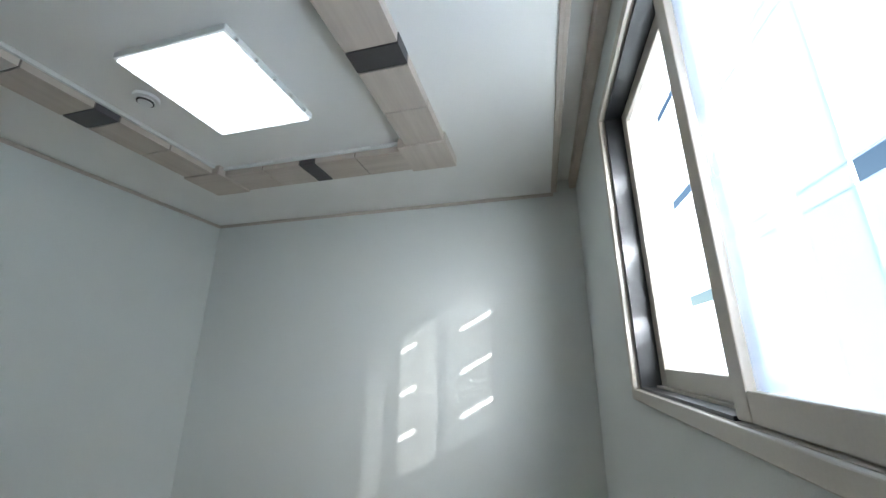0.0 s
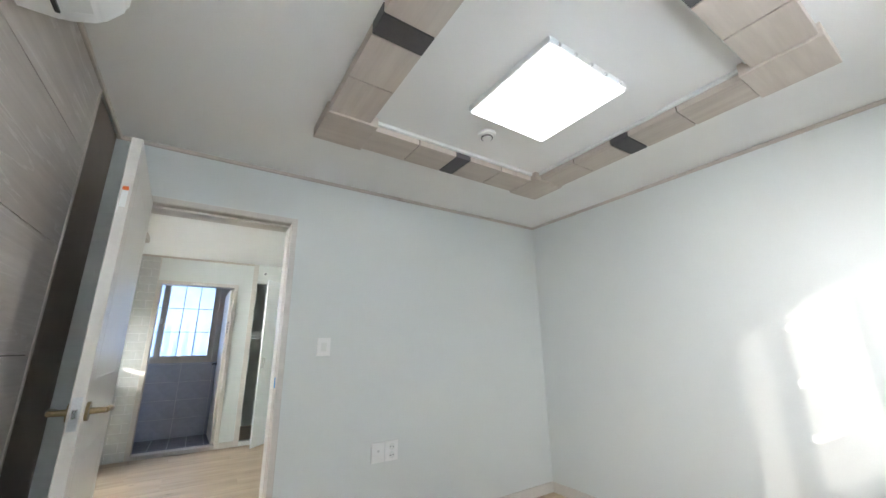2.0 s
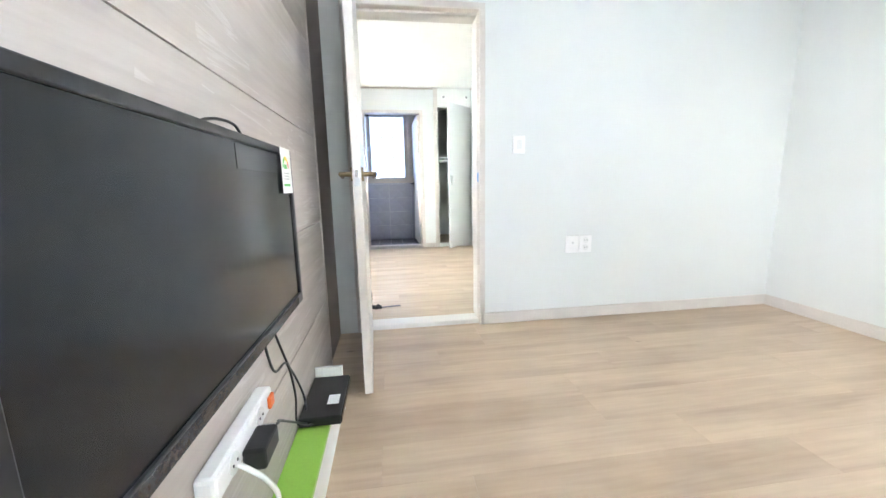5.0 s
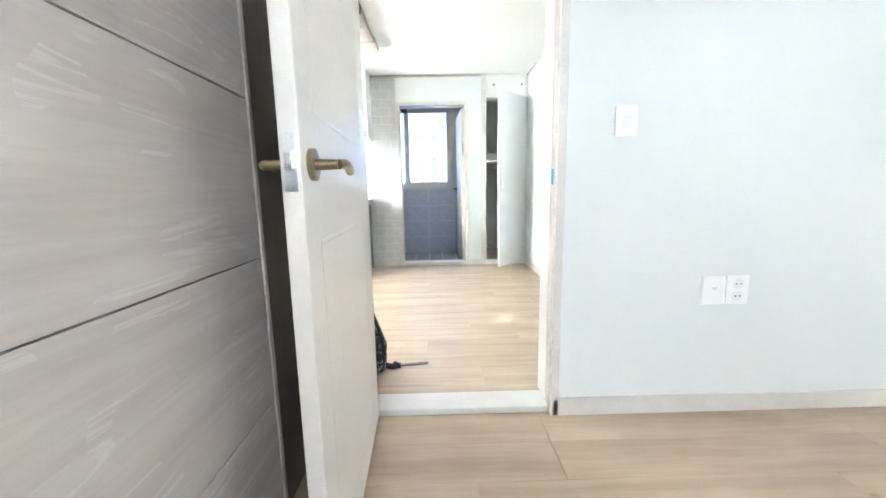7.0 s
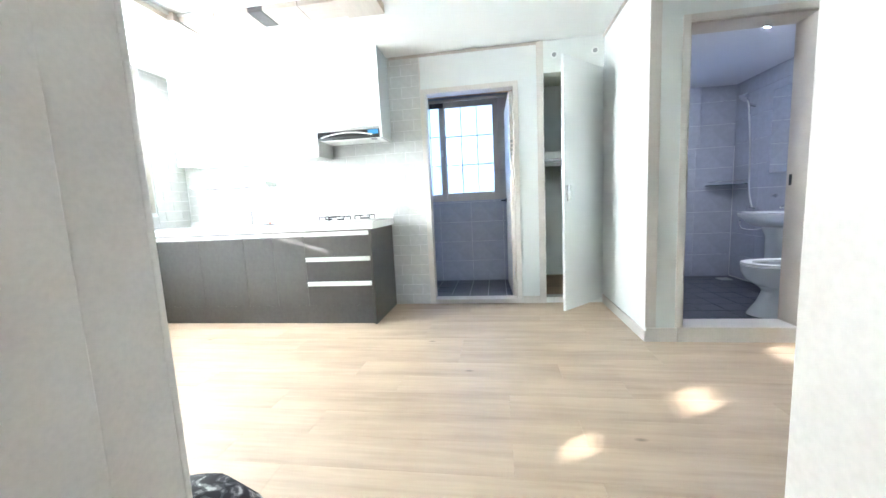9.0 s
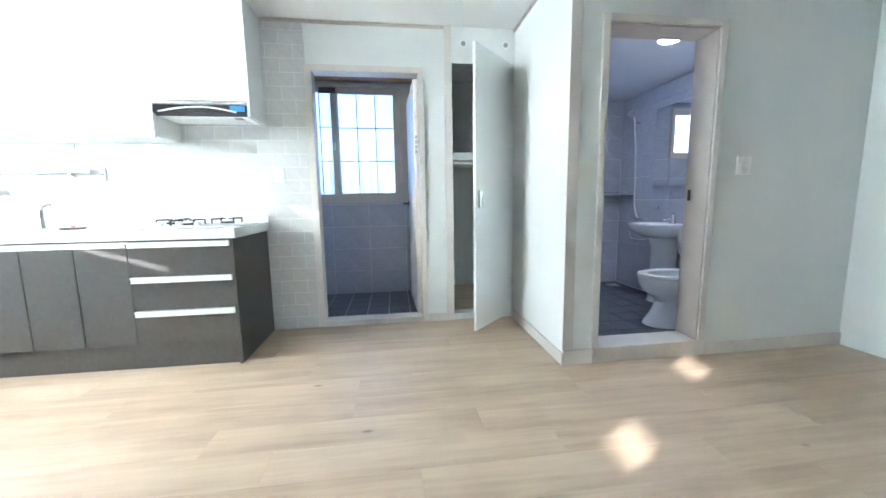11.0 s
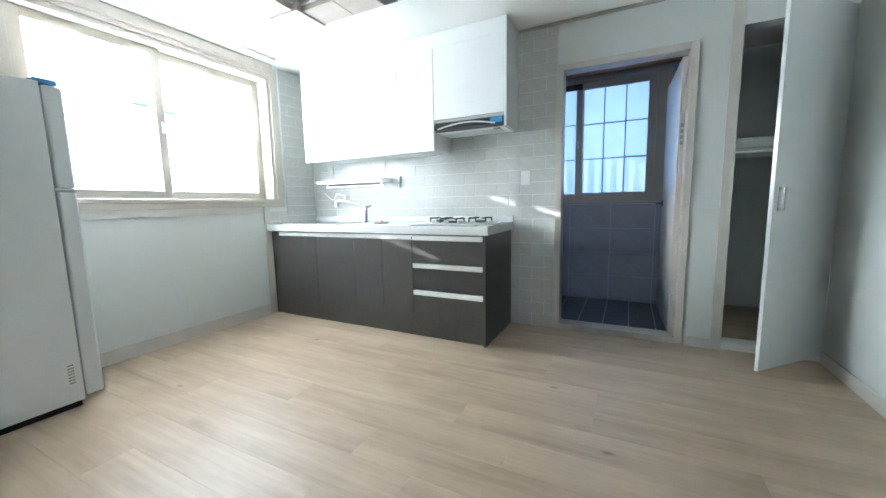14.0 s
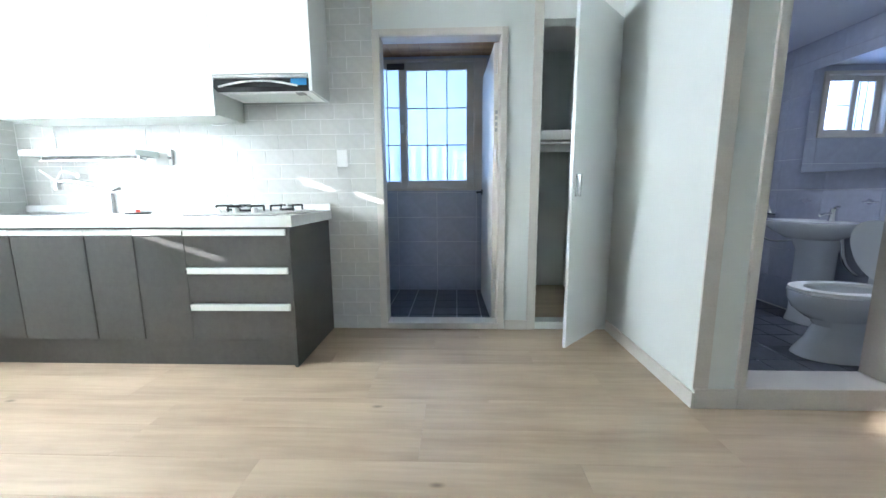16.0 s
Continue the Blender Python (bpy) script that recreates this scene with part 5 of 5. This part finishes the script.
for k in range(5):
    bm.faces.new((lo[k], lo[(k + 1) % 5], hi[(k + 1) % 5], hi[k]))
part("glass", bm, DARKGLASS, gl)
part("rail", tube(bmesh.new(), [(UX0 + 0.03, 3.17, 1.09), (UX0 + 0.14, 3.21, 1.09), (UX0 + 0.27, 3.34, 1.09), (UX0 + 0.29, 3.44, 1.09)], 0.005), CHROME, gl, "", True)
for x in (-5.76, -5.30):
    h = thing("towel_holder", (x, 3.44, 0.91), "small chrome holder on the bathroom tiles", "holder", "chrome holders beside the basin")
    part("arm", tube(bmesh.new(), [(x, 3.448, 0.915), (x, 3.40, 0.915), (x + 0.06, 3.39, 0.915), (x + 0.10, 3.39, 0.915)], 0.006), CHROME, h, "", True)
    part("ring", disc(bmesh.new(), (x, 3.442, 0.915), (0, 1, 0), 0.018, 0.012), CHROME, h, "", True)
bl = thing("bath_ceiling_lamp", (-4.80, 2.72, 2.15), "round white bathroom ceiling lamp, switched on", "lamp")
part("ring", disc(bmesh.new(), (-4.80, 2.72, 2.145), (0, 0, 1), 0.085, 0.012), WHITE, bl, "", True)
part("diffuser", disc(bmesh.new(), (-4.80, 2.72, 2.137), (0, 0, 1), 0.070, 0.008), BATHLAMP, bl, "glowing diffuser", True)
structure("strike_plate", boxed(-4.46, -4.44, 2.639, 2.643, 1.0, 1.07, 0.001), BLACK, "dark strike plate in the bathroom door lining", "strike plate")
dn = thing("floor_drain", (-6.22, 3.28, 0.0), "square steel floor drain", "drain")
part("grate", boxed(-6.28, -6.16, 3.22, 3.34, -0.004, 0.004, 0.002), STEEL, dn)

# ---- outside ----
structure("ground", boxed(-300, 300, -300, 300, -0.5, -0.3), GROUND, "pale concrete yard", "ground")
fn = thing("sheet_fence", (-7.7, 1.0, -0.3), "pale blue corrugated sheet fence outside", "fence")
bm = bmesh.new()
N = 260
rows = [[bm.verts.new((-7.7 + 0.022 * math.sin(i * 1.05) + d, -2.0 + i * 6.0 / N, z)) for i in range(N + 1)] for z, d in ((-0.3, 0), (1.62, 0), (1.62, -0.01), (-0.3, -0.01))]
for r in range(3):
    for i in range(N):
        bm.faces.new((rows[r][i], rows[r][i + 1], rows[r + 1][i + 1], rows[r + 1][i]))
part("sheet", bm, FENCE, fn)

# ---- pieces: planks and tiles ----
shared = {}


def piece(name, key, x0, x1, y0, y1, z0, z1, mat, parent):
    """A block on a mesh shared by all blocks of its size."""
    size = (round(x1 - x0, 3), round(y1 - y0, 3), round(z1 - z0, 3), key)
    if size not in shared:
        bm = boxed(-size[0] / 2, size[0] / 2, -size[1] / 2, size[1] / 2, -size[2] / 2, size[2] / 2)
        shared[size] = finish(bm, name, mat)
    ob = new(name, shared[size])
    ob.location = ((x0 + x1) / 2, (y0 + y1) / 2, (z0 + z1) / 2)
    ob.parent = parent
    return ob


def planks(parent, x0, x1, y0, y1, seed):
    """Laminate boards along y, staggered row by row."""
    rnd = random.Random(seed)
    w, ln, g = 0.19, 1.20, 0.0003
    x = x0
    while x < x1 - 0.002:
        xe = min(x + w, x1)
        y = y0 - rnd.choice((0.0, 0.3, 0.6, 0.9))
        while y < y1:
            a, b = max(y, y0), min(y + ln, y1)
            if b - a > 0.01:
                piece("plank", "floor", x + g, xe - g, a + g, b - g, -0.004, 0.0, FLOOR, parent)
            y += ln
        x = xe


planks(bpy.data.objects["floor_bedroom"], BX0 - 0.02, BX1, BY0, BY1, 3)
planks(bpy.data.objects["floor_kitchen"], KX0, BATHX, KY0, CORNERY, 4)
planks(bpy.data.objects["floor_kitchen"], BATHX, KX1, KY0, KY1, 5)
planks(bpy.data.objects["floor_kitchen"], KX1, EX, KY0, BY0 - 0.15, 7)


def tiles_x(parent, x, out, y0, y1, z0, z1, w, h, mat, key, stagger, skip=(), gap=0.002, t=0.008):
    """Tiles on a wall that faces along x."""
    rows_n = int(math.ceil((z1 - z0) / h))
    for r in range(rows_n):
        za, zb = z0 + r * h, min(z0 + (r + 1) * h, z1)
        y = y0 - (w * 0.5 if stagger and r % 2 else 0)
        while y < y1:
            a, b = max(y, y0), min(y + w, y1)
            hidden = any(a >= s[0] - 0.001 and b <= s[1] + 0.001 and za >= s[2] - 0.001 and zb <= s[3] + 0.001 for s in skip)
            blocked = any(a < s[5] and b > s[4] and za < s[7] and zb > s[6] for s in skip if len(s) == 8)
            if b - a > 0.012 and not hidden and not blocked:
                piece("tile", key, min(x, x + out * t), max(x, x + out * t), a + gap, b - gap, za + gap, zb - gap, mat, parent)
            y += w


def tiles_y(parent, y, out, x0, x1, z0, z1, w, h, mat, key, stagger, gap=0.002, t=0.008):
    """Tiles on a wall that faces along y."""
    rows_n = int(math.ceil((z1 - z0) / h))
    for r in range(rows_n):
        za, zb = z0 + r * h, min(z0 + (r + 1) * h, z1)
        x = x0 - (w * 0.5 if stagger and r % 2 else 0)
        while x < x1:
            a, b = max(x, x0), min(x + w, x1)
            if b - a > 0.012:
                piece("tile", key, a + gap, b - gap, min(y, y + out * t), max(y, y + out * t), za + gap, zb - gap, mat, parent)
            x += w


west, south = bpy.data.objects["wall_west_kitchen"], bpy.data.objects["wall_south_kitchen"]
part("grout_bed", boxed(KX0, KX0 + 0.0055, KY0, 0.085, 0.0, KZ), GROUT, west)
tiles_x(west, KX0, 1, KY0 + 0.01, 0.085, 0.0, KZ, 0.20, 0.10, TILE_WHITE, "subway", True,
        [(KY0, -0.29, 0.0, 0.80), (KY0, -0.22, 1.70, KZ), (KY0, -0.83, 1.50, KZ)])
part("grout_bed", boxed(KX0 + 0.009, -4.91, KY0, KY0 + 0.0055, 0.0, KZ), GROUT, south)
tiles_y(south, KY0, 1, KX0 + 0.010, -4.91, 0.85, KZ, 0.20, 0.10, TILE_WHITE, "subway", True)
part("grout_bed", boxed(-4.91, -4.70, KY0, KY0 + 0.0055, 0.0, 1.03), GROUT, south)
tiles_y(south, KY0, 1, -4.91, -4.70, 0.0, 1.0, 0.20, 0.10, TILE_WHITE, "subway", True)

outer = bpy.data.objects["wall_west_outer"]
for y0, y1, z0, z1 in ((-0.35, 1.06, 0.0, 1.018), (0.945, 1.06, 1.018, 2.29), (1.85, 3.46, 0.0, 1.48), (2.69, 3.46, 1.48, 2.15)):
    part("grout_bed", boxed(UX0, UX0 + 0.004, y0, y1, z0, z1), GROUT, outer)
tiles_x(outer, UX0, 1, -0.35, 1.06, 0.0, 1.018, 0.40, 0.25, TILE_BATH, "bathtile", False, gap=0.0015)
tiles_x(outer, UX0, 1, 0.945, 1.06, 1.018, 2.29, 0.40, 0.25, TILE_BATH, "bathtile", False, gap=0.0015)
tiles_x(outer, UX0, 1, 1.85, 3.46, 0.0, 1.48, 0.40, 0.25, TILE_BATH, "bathtile", False, gap=0.0015)
tiles_x(outer, UX0, 1, 2.69, 3.46, 1.48, 2.15, 0.40, 0.25, TILE_BATH, "bathtile", False, gap=0.0015)
tiles_y(bpy.data.objects["wall_north_bathroom"], 3.46, -1, UX0 + 0.01, BATHX - 0.17, 0.0, 2.15, 0.40, 0.25, TILE_BATH, "bathtile", False, gap=0.0015)


def floor_tiles(parent, x0, x1, y0, y1, s):
    x = x0
    while x < x1 - 0.01:
        y = y0
        while y < y1 - 0.01:
            piece("tile", "floortile", x + 0.004, min(x + s, x1) - 0.004, y + 0.004, min(y + s, y1) - 0.004, -0.012, -0.008, TILE_FLOOR, parent)
            y += s
        x += s


floor_tiles(bpy.data.objects["floor_utility"], UX0 + 0.01, KX0 - 0.12, -0.35, 1.06, 0.20)
floor_tiles(bpy.data.objects["floor_bathroom"], UX0 + 0.01, BATHX - 0.17, 1.85, 3.45, 0.20)
bm = boxed(UX0, KX0 - 0.115, -0.35, 1.06, 2.306, 2.34)
y = -0.35
while y < 1.06:
    box(bm, UX0 + 0.002, KX0 - 0.117, y + 0.002, min(y + 0.095, 1.06) - 0.002, 2.292, 2.305, 0.002)
    y += 0.095
structure("ceiling_utility", bm, PINE, "orange pine plank ceiling", "ceiling")
